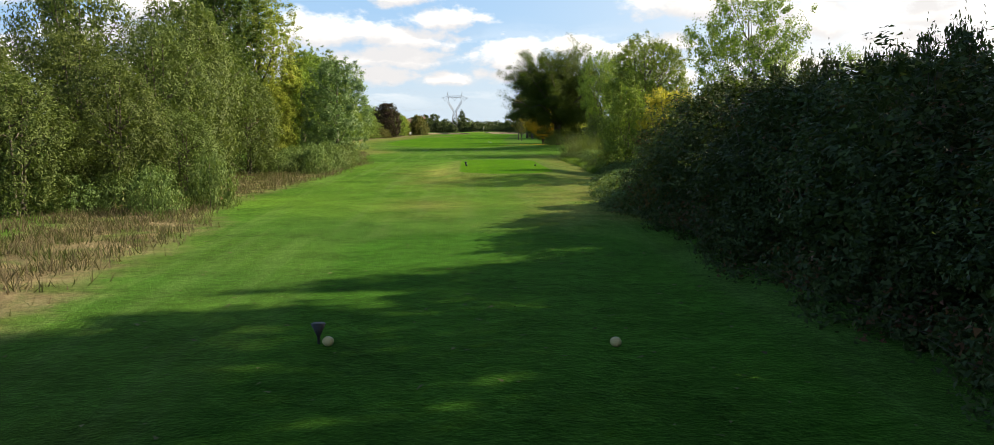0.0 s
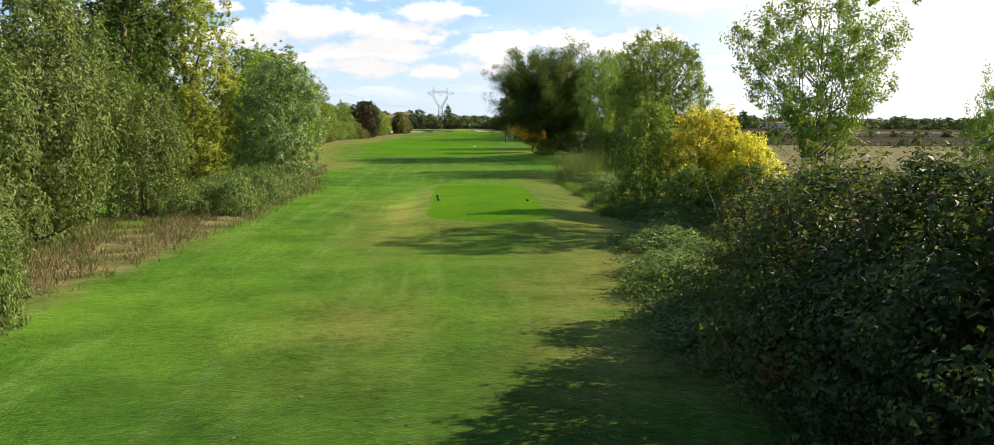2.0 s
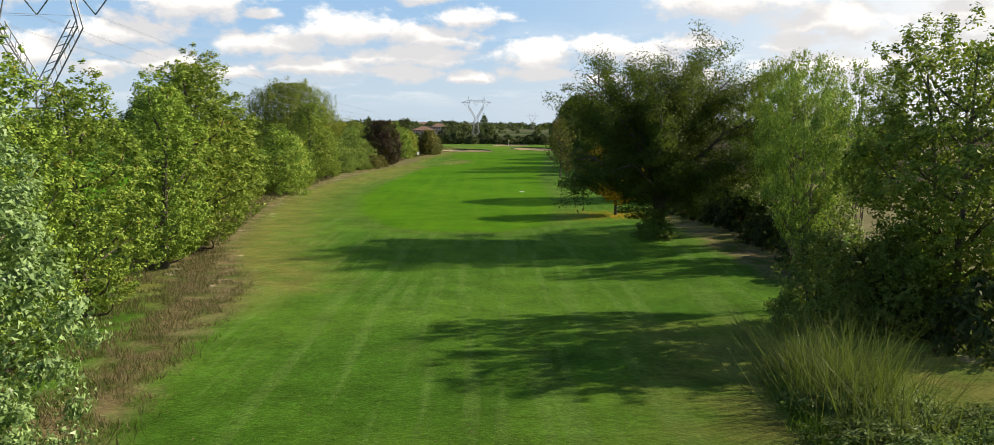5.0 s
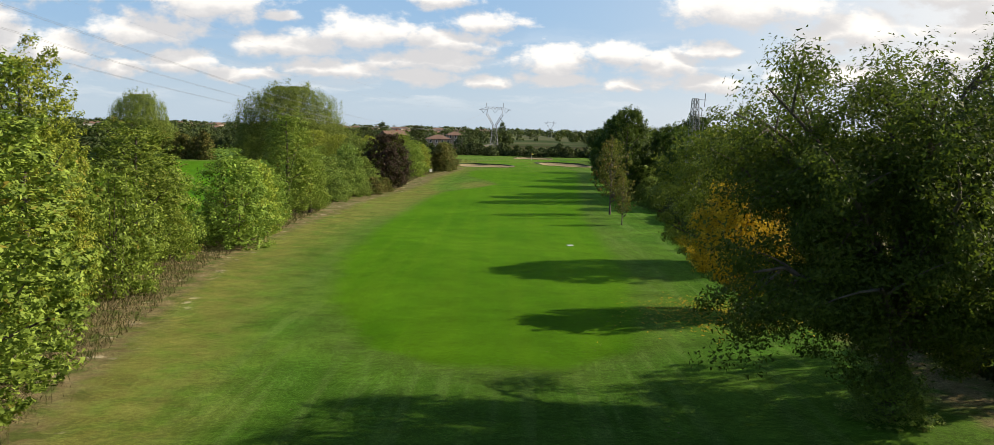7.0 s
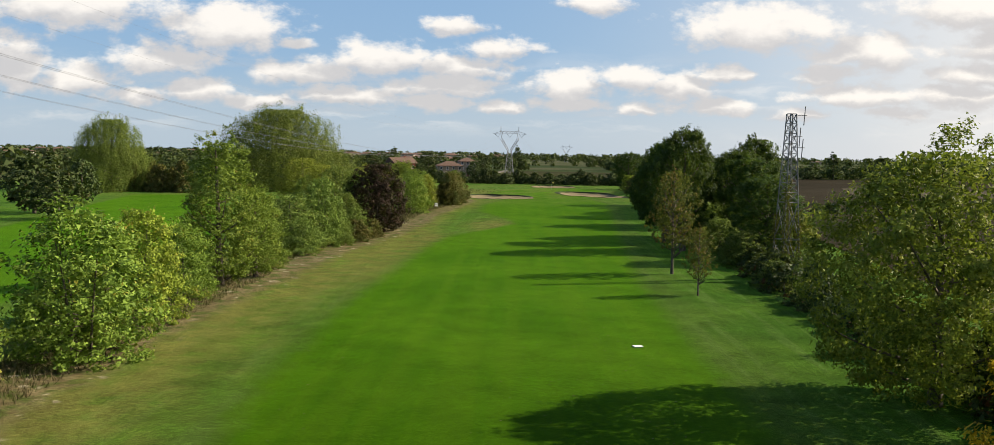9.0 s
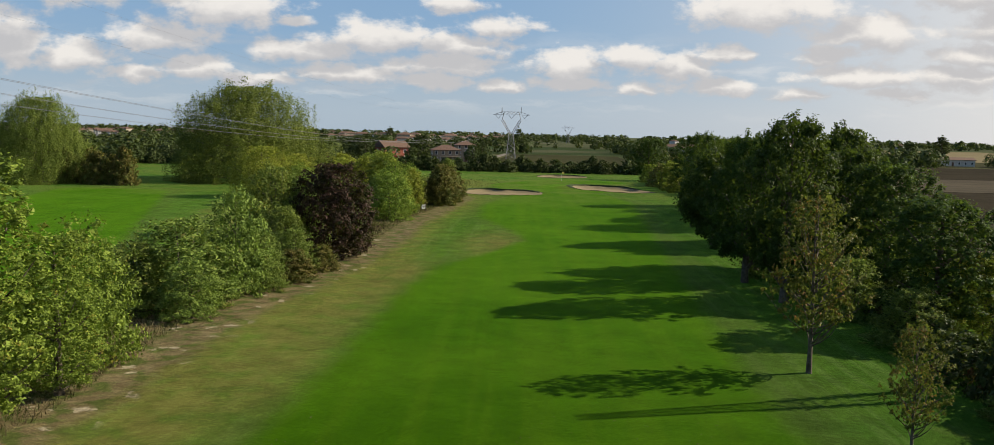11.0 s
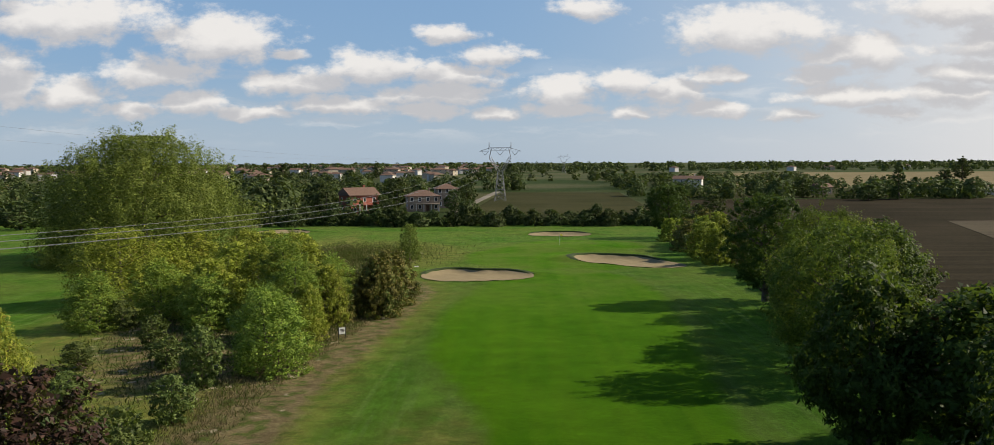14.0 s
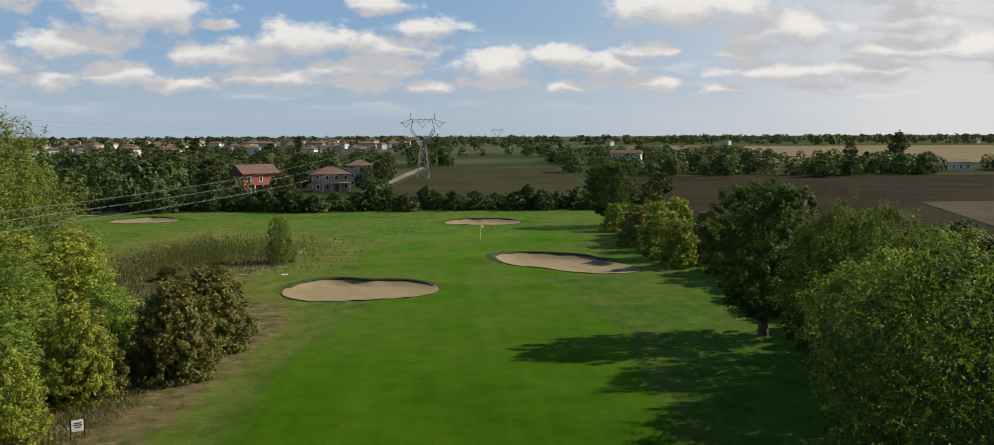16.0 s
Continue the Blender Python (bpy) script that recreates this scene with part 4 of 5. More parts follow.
for k in range(16):
    rows.append((35 + rng.uniform(-4, 5), 335 + k * 4 + rng.uniform(-1, 1), rng.uniform(5, 8.5), rng.uniform(5.5, 8)))
bush_far = model("bush", 6, 6, "mound", LEAF_BROWN, BARK, 3200, 0.17, 38, 0.0, 120, 0.09, 0.5, 0.012, 6, 4)
plant(bush_far, rows[::2], "russet bush in the boundary hedge", "bush", "boundary hedge bushes", 47)
bush_far_green = model("bush", 6, 6, "mound", LEAF_GREENGOLD, BARK, 3200, 0.17, 39, 0.0, 120, 0.09, 0.5, 0.012, 6, 4)
plant(bush_far_green, rows[1::2], "green bush in the boundary hedge", "bush", "boundary hedge bushes", 48)
line_y, line_x = [96, 130, 170, 205, 272, 330, 400], [19.5, 20.5, 20, 21, 30, 34, 37]
rows = []
for yy in np.arange(98, 330, 3.0):
    rows.append((float(np.interp(yy, line_y, line_x)) + rng.uniform(-0.8, 1.2), float(yy) + rng.uniform(-1, 1), rng.uniform(1.8, 3.4), rng.uniform(3.6, 5)))
plant(low_hedge, rows, "low dark hedge bush along the ditch", "hedge", "low boundary hedge", 49)
rows = []
for k in range(104):
    yy = 37.8 + 56 * ((k * 0.618) % 1.0)
    wide_ = float(np.interp(yy, [38, 46.8, 52, 95], [0.9, 3.6, 10.4, 10.4]))
    rows.append((float(np.interp(yy, BANK_Y, BANK_X)) + 0.9 + rng.uniform(0, 1) * wide_, yy, rng.uniform(0.55, 1.35), rng.uniform(3.6, 5.2)))
plant(bramble, rows, "sprawling bramble on the rough bank", "bramble", "brambles", 50)

# ---------------------------------------------------------------- tall grass


def blades(name, places, tall, wide, mat, seed):
    """Upright grass blades as narrow bent triangles, in one mesh."""
    rng_ = np.random.default_rng(seed)
    p = np.asarray(places)
    n = len(p)
    z = height(p[:, 0], p[:, 1])
    root = np.stack([p[:, 0], p[:, 1], z - 0.02], 1)
    a = rng_.uniform(0, 2 * np.pi, n)
    side = np.stack([np.cos(a), np.sin(a), 0 * a], 1) * wide
    tip = root + np.stack([rng_.normal(0, 0.5, n), rng_.normal(0, 0.5, n), np.ones(n)], 1) * (tall * rng_.uniform(0.5, 1.3, n))[:, None]
    verts = np.stack([root - side, root + side, tip], 1).reshape(-1, 3)
    return mesh_from(name, verts, np.arange(3 * n).reshape(-1, 3), 3, mat)


rng_np = np.random.default_rng(3)
yy = rng_np.uniform(10, 130, 70000)
xx = left_edge(yy) - 0.3 + rng_np.normal(0, 0.35, len(yy)) - rng_np.uniform(0, 1, len(yy)) ** 0.8 * 6.5
clump = np.sin(xx * 1.7 + np.sin(yy * 0.9) * 2) * np.sin(yy * 1.3) > -0.35
tagged(new("dry_grass", blades("dry_grass", np.stack([xx, yy], 1)[clump], 0.30, 0.016, STRAW, 4)), "straw-coloured unmown dry grass verge", "grass", kind="stuff")
yy = rng_np.uniform(130, 335, 30000)
xx = left_edge(yy) - 0.4 - rng_np.uniform(0, 1, len(yy)) ** 0.8 * 5.0
tagged(new("dry_grass", blades("dry_grass", np.stack([xx, yy], 1), 0.34, 0.032, STRAW, 5)), "straw-coloured dry grass below the bushes", "grass", kind="stuff")
yy = rng_np.uniform(250, 400, 56000)
xx = left_edge(yy) - 1.5 - rng_np.uniform(0, 1, len(yy)) * 27
keep = np.hypot((xx + 28) / 19, (yy - 336) / 66) < rng_np.uniform(0.5, 1.1, len(yy))
xx, yy = xx[keep], yy[keep]
more_y, more_x = rng_np.normal(372, 10, 9000), rng_np.normal(-29, 6.5, 9000)
xx, yy = np.concatenate([xx, more_x]), np.concatenate([yy, more_y])
tagged(new("scrub_grass", blades("scrub_grass", np.stack([xx, yy], 1), 0.50, 0.05, SCRUB, 6)), "brown scrub grass between thicket bushes", "grass", kind="stuff")
yy = rng_np.uniform(64.8, 93.6, 12000)
xx = np.interp(yy, BANK_Y, BANK_X) + rng_np.normal(0.2, 0.30, len(yy))
tagged(new("tall_grass", blades("tall_grass", np.stack([xx, yy], 1), 0.36, 0.020, LEAF_GRASS, 7)), "lush green uncut grass along the bank", "grass", kind="stuff")
yy, xx = rng_np.normal(91.8, 2.0, 1300), rng_np.normal(12.1, 0.8, 1300)
tagged(new("reeds", blades("reeds", np.stack([xx, yy], 1), 2.3, 0.020, LEAF_OLIVE, 8)), "clump of tall pale reeds", "reeds", kind="stuff")

n_ = 3200
yy = rng_np.uniform(10, 200, n_)
xx = np.where(rng_np.uniform(0, 1, n_) < 0.5, 5.8 - np.abs(rng_np.normal(0, 4.2, n_)), left_edge(yy) + np.abs(rng_np.normal(0, 5, n_)))
at = np.stack([xx, yy, height(xx, yy) + 0.03], 1)
tagged(new("fallen_leaves", leaf_mesh("fallen_leaves", at, np.tile([0, 0, 3.0], (n_, 1)), 0.045, rng_np, STRAW)), "dry pale leaves scattered over the grass", "leaves", kind="stuff")
n_ = 2600
at = np.stack([rng_np.normal(12.5, 2.6, n_), rng_np.normal(146, 2.6, n_), np.zeros(n_)], 1)
at[:, 2] = height(at[:, 0], at[:, 1]) + 0.03
tagged(new("fallen_leaves", leaf_mesh("fallen_leaves", at, np.tile([0, 0, 3.0], (n_, 1)), 0.075, rng_np, LEAF_AMBER)), "golden fallen leaves below the autumn tree", "leaves", kind="stuff")

# ---------------------------------------------------------------- fields


def soil(name, a, b, row=0.0):
    def build(q):
        geo = q.n("ShaderNodeNewGeometry").outputs["Position"]
        f = q.math("ADD", q.math("MULTIPLY", q.noise(geo, 0.03, 5.0), 0.6), q.math("MULTIPLY", q.noise(geo, 0.9, 4.0, 0.7), 0.4))
        furrow = q.noise(q.n("ShaderNodeMapping", None, Vector=geo, Scale=(0.01, 0.35, 1)).outputs[0], 1.0, 3.0)
        f = q.math("ADD", f, q.math("MULTIPLY", q.math("SUBTRACT", furrow, 0.5), row))
        bump = q.n("ShaderNodeBump", None, Strength=0.6, Distance=0.1, Height=q.noise(geo, 3.0, 4.0))
        return q.n("ShaderNodeBsdfPrincipled", None, Base_Color=q.mix(q.smooth(f, 0.35, 0.65), a, b), Roughness=0.97, Specular_IOR_Level=0.02, Normal=bump)
    return material(name, build)


STUBBLE = soil("stubble", (0.145, 0.122, 0.066), (0.200, 0.168, 0.098), 0.8)
STUBBLE_NEAR = soil("weedy_stubble", (0.092, 0.086, 0.042), (0.128, 0.117, 0.062), 0.7)
PLOUGHED = soil("ploughed_soil", (0.019, 0.016, 0.009), (0.034, 0.028, 0.017), 0.5)
TAN_SOIL = soil("tan_soil", (0.056, 0.048, 0.034), (0.084, 0.072, 0.050), 0.6)
MEADOW = soil("meadow", (0.030, 0.034, 0.013), (0.050, 0.048, 0.021), 0.5)
SAND = soil("bunker_sand", (0.215, 0.175, 0.102), (0.270, 0.222, 0.136), 0.0)
GRAVEL = soil("gravel_road", (0.17, 0.155, 0.13), (0.25, 0.23, 0.19), 0.0)


def field(name, corners, mat, label, lift):
    bm = bmesh.new()
    low = [bm.verts.new((x, y, lift - 0.5)) for x, y in corners]
    up = [bm.verts.new((x, y, lift)) for x, y in corners]
    bm.faces.new(up)
    n = len(corners)
    for k in range(n):
        bm.faces.new((low[k], low[(k + 1) % n], up[(k + 1) % n], up[k]))
    bmesh.ops.recalc_face_normals(bm, faces=bm.faces)
    me = bpy.data.meshes.new(name)
    bm.to_mesh(me)
    bm.free()
    me.materials.append(mat)
    return tagged(new(name, me), label, "field", kind="structure")


field("field_stubble_near", [(24, 63), (420, 40), (520, 190), (33, 194)], STUBBLE_NEAR, "pale stubble field beside the course", 0.05)
field("field_ploughed_near", [(34, 197), (560, 193), (640, 330), (44, 300)], PLOUGHED, "brown ploughed field", 0.05)
field("field_ploughed", [(48, 304), (700, 340), (900, 590), (60, 586)], PLOUGHED, "dark brown ploughed field", 0.06)
field("field_tan", [(96, 380), (640, 350), (700, 470), (118, 452)], TAN_SOIL, "bare tan field strip", 0.14)
field("field_stubble_far", [(118, 730), (1900, 640), (2400, 1340), (210, 1340)], STUBBLE, "wide pale stubble field", 0.10)
field("field_meadow_far", [(62, 600), (1400, 605), (1700, 700), (100, 724)], MEADOW, "dull green meadow", 0.07)
field("field_by_pylon", [(-19, 462), (44, 462), (54, 672), (-8, 680)], MEADOW, "dull brownish green field below the pylon", 0.06)
field("road_gravel", [(-24, 500), (-20.5, 500), (-9.5, 690), (-13, 690)], GRAVEL, "pale gravel farm track", 0.09)

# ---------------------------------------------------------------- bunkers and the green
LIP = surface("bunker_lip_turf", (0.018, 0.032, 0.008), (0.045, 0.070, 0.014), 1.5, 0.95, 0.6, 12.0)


def bunker(k):
    cx, cy, a, b, turn, notch = BUNKERS[k]
    root = new("bunker")
    root.matrix_basis = pose(cx, cy, 0)
    ang = np.linspace(-np.pi, np.pi, 73)[:-1]
    rim = bunker_rim(k, ang)
    c, sn = math.cos(radians(turn)), math.sin(radians(turn))

    def world_xy(scale):
        px, py = rim * scale * np.cos(ang), rim * scale * np.sin(ang)
        return px * c - py * sn, px * sn + py * c
    rings, verts, n = (1.02, 0.93, 0.82, 0.66, 0.45, 0.2), [], len(ang)
    for sc in rings:
        x, y = world_xy(sc)
        verts.append(np.stack([x, y, height(x + cx, y + cy) + 0.06 + 0.03 * np.sin(x * 2.1 + y)
                               + 0.5 * smoothstep(0.0, -1.6, bunker_depth(x + cx, y + cy, k))], 1))
    quads_ = [(r * n + j, r * n + (j + 1) % n, (r + 1) * n + (j + 1) % n, (r + 1) * n + j) for r in range(len(rings) - 1) for j in range(n)]
    me = mesh_from("sand", np.concatenate(verts), quads_, 4, SAND, True)
    bm = bmesh.new()
    bm.from_mesh(me)
    bm.verts.ensure_lookup_table()
    bm.faces.new([bm.verts[(len(rings) - 1) * n + j] for j in range(n)])
    bm.to_mesh(me)
    bm.free()
    link_part("sand", me, root, "raked pale bunker sand")
    # turf lip along the far rim
    prof = [(0.955, -0.05), (0.97, 0.20), (1.00, 0.27), (1.07, 0.16), (1.15, -0.10)]
    far = [j for j in range(n) if 0.12 < (ang[j] + radians(turn)) % (2 * np.pi) < 3.0]
    far.sort(key=lambda j: (ang[j] + radians(turn)) % (2 * np.pi))
    vs, fs = [], []
    for m_, j in enumerate(far):
        fade = math.sin(math.pi * (m_ + 0.5) / len(far)) ** 0.5
        for sc, up in prof:
            x, y = rim[j] * sc * math.cos(ang[j]), rim[j] * sc * math.sin(ang[j])
            x, y = x * c - y * sn, x * sn + y * c
            vs.append((x, y, float(height(x + cx, y + cy)) + (up * fade if up > 0 else up)))
    p = len(prof)
    for m_ in range(len(far) - 1):
        for q_ in range(p - 1):
            fs.append((m_ * p + q_, (m_ + 1) * p + q_, (m_ + 1) * p + q_ + 1, m_ * p + q_ + 1))
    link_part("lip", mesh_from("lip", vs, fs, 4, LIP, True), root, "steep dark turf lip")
    return tagged(root, "shallow sand bunker cut into the grass", "bunker", "bunkers by the green")


for k in range(len(BUNKERS)):
    bunker(k)

WHITE = surface("white_paint", (0.74, 0.74, 0.71), (0.82, 0.82, 0.80), 3.0, 0.5, 0.05)
BLACK = surface("black_plastic", (0.012, 0.012, 0.012), (0.03, 0.03, 0.03), 3.0, 0.5, 0.05)
YELLOW = surface("yellow_paint", (0.42, 0.33, 0.13), (0.52, 0.42, 0.20), 3.0, 0.45, 0.05)
STEEL = surface("galvanised_steel", (0.16, 0.165, 0.17), (0.24, 0.25, 0.26), 2.0, 0.55, 0.1, 30.0, 0.6)
GLASS_INS = surface("insulator_glass", (0.10, 0.13, 0.13), (0.16, 0.19, 0.19), 2.0, 0.25, 0.05)
RED_FLAG = surface("flag_cloth", (0.70, 0.62, 0.20), (0.80, 0.74, 0.30), 2.0, 0.8, 0.1)


def flagstick():
    root = new("flagstick")
    root.matrix_basis = pose(7.6, 381.5, ground_z(7.6, 381.5))
    link_part("pole", tubes_mesh("pole", [([(0, 0, -0.1), (0, 0, 1.2), (0, 0, 2.3)], [0.03, 0.03, 0.025], 8)], WHITE), root, "white pole")
    bm = bmesh.new()
    pts = [[bm.verts.new((0.03 + 0.55 * i / 5, 0.05 * math.sin(i * 1.3), 2.25 - 0.4 * j - 0.02 * i)) for j in range(2)] for i in range(6)]
    for i in range(5):
        bm.faces.new((pts[i][0], pts[i + 1][0], pts[i + 1][1], pts[i][1]))
    bmesh.ops.solidify(bm, geom=bm.faces[:], thickness=0.01)
    part("flag", bm, RED_FLAG, root, "small yellow flag")
    return tagged(root, "thin white flagstick with yellow flag on the green", "flagstick")


flagstick()


def tee_marker(x, y, yellow=True):
    root = new("tee_marker")
    root.matrix_basis = pose(x, y, ground_z(x, y))
    bm = bmesh.new()
    bmesh.ops.create_uvsphere(bm, u_segments=14, v_segments=8, radius=0.085)
    bmesh.ops.scale(bm, vec=(1, 1, 0.85), verts=bm.verts)
    bmesh.ops.translate(bm, vec=(0, 0, 0.07), verts=bm.verts)
    part("ball", bm, YELLOW if yellow else BLACK, root, "pale yellow ball" if yellow else "black ball")
    link_part("spike", tubes_mesh("spike", [([(0, 0, -0.08), (0, 0, 0.0), (0, 0, 0.03)], [0.012, 0.02, 0.05], 8)], BLACK), root, "dark ground spike")
    return tagged(root, "small ball-shaped tee marker on the grass", "tee marker", "tee markers")


def tee_bin(x, y):
    root = new("divot_bin")
    root.matrix_basis = pose(x, y, ground_z(x, y))
    link_part("post", tubes_mesh("post", [([(0, 0, -0.1), (0, 0, 0.1), (0, 0, 0.2)], [0.02, 0.02, 0.02], 6)], BLACK), root)
    link_part("bowl", tubes_mesh("bowl", [([(0, 0, 0.08), (0, 0, 0.12), (0, 0, 0.30), (0, 0, 0.31), (0, 0, 0.13)], [0.02, 0.03, 0.11, 0.095, 0.02], 12)], BLACK),
              root, "black cone-shaped bowl")
    return tagged(root, "black cone-shaped bin on a short post", "bin", "tee bins")


for x, y, k in MARKERS:
    tee_marker(x, y, k)
for x, y in BINS:
    tee_bin(x, y)


def white_plate(x, y, sx, sy, label):
    bm = bmesh.new()
    box_into(bm, (0, 0, 0.03), (sx, sy, 0.06), 0.2, 0.015)
    me = bpy.data.meshes.new("ground_plate")
    bm.to_mesh(me)
    bm.free()
    me.materials.append(WHITE)
    ob = new("ground_plate", me)
    ob.matrix_basis = pose(x, y, ground_z(x, y))
    return tagged(ob, label, "marker", "white ground markers")


white_plate(5.2, 175.6, 0.55, 0.4, "flat white distance plate in the fairway")
white_plate(-17.4, 352.7, 0.8, 0.5, "flat white plate behind the bunker")


def notice(x, y, turn):
    root = new("notice_board")
    root.matrix_basis = pose(x, y, ground_z(x, y), 0, 0, turn)
    for sx in (-0.36, 0.36):
        bm = bmesh.new()
        box_into(bm, (sx, 0, 0.55), (0.07, 0.07, 1.2), 0, 0.008)
        part("post", bm, BLACK, root)
    bm = bmesh.new()
    box_into(bm, (0, -0.05, 0.75), (0.62, 0.03, 0.66), 0, 0.006)
    panel = part("panel", bm, WHITE, root, "white panel")
    for sz, wd in ((0.90, 0.40), (0.78, 0.46), (0.66, 0.30)):
        bm = bmesh.new()
        box_into(bm, (0.02, -0.07, sz), (wd, 0.006, 0.06))
        part("print_bar", bm, BLACK, panel)
    return tagged(root, "small white notice board on two dark posts", "sign")


notice(-18.2, 295.6, 28)

# ---------------------------------------------------------------- power line


def member(a, b, r=0.06):
    return (np.linspace(a, b, 2), [r, r], 4)


def lattice(c0, c1, w0, w1, steps, r=0.05):
    """Cross-braced members between two square sections (centres and half widths)."""
    out = []
    for k in range(steps):
        f0, f1 = k / steps, (k + 1) / steps
        a, b = np.array(c0) * (1 - f0) + np.array(c1) * f0, np.array(c0) * (1 - f1) + np.array(c1) * f1
        wa, wb = w0 * (1 - f0) + w1 * f0, w0 * (1 - f1) + w1 * f1
        for i in range(4):
            s1, s2 = ((1, 1), (-1, 1), (-1, -1), (1, -1))[i], ((-1, 1), (-1, -1), (1, -1), (1, 1))[i]
            p1, p2 = a + np.array([s1[0] * wa, s1[1] * wa, 0]), b + np.array([s2[0] * wb, s2[1] * wb, 0])
            p3, p4 = a + np.array([s2[0] * wa, s2[1] * wa, 0]), b + np.array([s1[0] * wb, s1[1] * wb, 0])
            out += [member(p1, p2, r), member(p3, p4, r), member(p2, p4, r)]
    return out


ARM_X, ARM_Z = (-6.4, 0.0, 6.4), 19.6


def pylon(x, y, turn, scale=1.0):
    root = new("pylon")
    root.matrix_basis = pose(x, y, 0, 0, 0, turn) @ Matrix.Scale(scale, 4)
    for sx, sy in ((1, 1), (-1, 1), (-1, -1), (1, -1)):
        link_part("leg", tubes_mesh("leg", [member((sx * 2.3, sy * 2.3, -0.3), (sx * 1.05, sy * 0.9, 12.4), 0.11)], STEEL), root)
    link_part("leg_bracing", tubes_mesh("leg_bracing", lattice((0, 0, 0), (0, 0, 12.4), 2.2, 0.95, 5, 0.05), STEEL), root)
    for sx in (1, -1):
        t_ = [member((sx * 1.0, sy * 0.8, 12.4), (sx * 4.7, sy * 0.5, 18.3), 0.09) for sy in (1, -1)]
        t_ += [member((sx * 0.2, sy * 0.8, 12.6), (sx * 3.9, sy * 0.5, 19.0), 0.07) for sy in (1, -1)]
        t_ += [member((sx * 4.7, sy * 0.5, 18.3), (sx * 3.7, sy * 0.5, 22.4), 0.09) for sy in (1, -1)]
        for q_ in range(7):
            f0, f1 = q_ / 7, (q_ + 1) / 7
            t_ += [member((sx * (1.0 + 3.7 * f0), 0.7, 12.4 + 5.9 * f0), (sx * (0.2 + 3.7 * f1), 0.7, 12.6 + 6.4 * f1), 0.045),
                   member((sx * (0.2 + 3.7 * f0), -0.7, 12.6 + 6.4 * f0), (sx * (1.0 + 3.7 * f1), -0.7, 12.4 + 5.9 * f1), 0.045)]
        link_part("fork", tubes_mesh("fork", t_, STEEL), root)
        link_part("earth_peak", tubes_mesh("earth_peak", [member((sx * 4.4, 0.3, 22.0), (sx * 4.7, 0, 25.2), 0.07), member((sx * 4.9, -0.3, 22.0), (sx * 4.7, 0, 25.2), 0.07)], STEEL), root)
    arm = []
    for sy in (0.45, -0.45):
        arm += [member((-8.9, 0, 21.3), (-4.2, sy, 22.8), 0.07), member((8.9, 0, 21.3), (4.2, sy, 22.8), 0.07), member((-4.2, sy, 22.8), (4.2, sy, 22.8), 0.08)]
        arm += [member((-8.9, 0, 21.3), (-4.2, sy, 21.4), 0.07), member((8.9, 0, 21.3), (4.2, sy, 21.4), 0.07), member((-4.2, sy, 21.7), (4.2, sy, 21.7), 0.07)]
        for q_ in range(8):
            x0 = -4.2 + 8.4 * q_ / 8
            arm.append(member((x0, sy, 21.7 + 1.1 * (q_ % 2)), (x0 + 1.05, sy, 21.7 + 1.1 * ((q_ + 1) % 2)), 0.04))
    link_part("crossarm", tubes_mesh("crossarm", arm, STEEL), root)
    for ax in ARM_X:
        link_part("insulator", tubes_mesh("insulator", [member((ax - 1.5, 0, 21.4), (ax, 0, ARM_Z), 0.08), member((ax + 1.5, 0, 21.4), (ax, 0, ARM_Z), 0.08)], GLASS_INS), root,
                  "V-shaped insulator string")
    return tagged(root, "tall grey lattice power pylon with crossarm", "pylon", "power pylons")


TOWERS = [(-68, -190), (-46.4, 158), (-7.7, 581), (62, 1345)]
for k, (x, y) in enumerate(TOWERS):
    pylon(x, y, -5)


def wires():
    root = new("power_lines")
    spots = [(ax + dx, ARM_Z - 0.1) for ax in ARM_X for dx in (-0.22, 0.22)] + [(-4.7, 25.2), (4.7, 25.2)]
    for n_, ((x0, y0), (x1, y1)) in enumerate(zip(TOWERS, TOWERS[1:])):
        for dx, z in spots:
            f = np.linspace(0, 1, 41)
            sag = (9.6 if z < 24 else 7.5) * (1.0 if n_ < 2 else 1.6)
            pts = np.stack([x0 + (x1 - x0) * f + dx, y0 + (y1 - y0) * f, z - 4 * sag * f * (1 - f)], 1)
            link_part("wire", tubes_mesh("wire", [(pts, np.full(41, 0.011 if z < 24 else 0.005), 4)], STEEL), root)
    return tagged(root, "sagging grey overhead power wires between pylons", "power line")


wires()


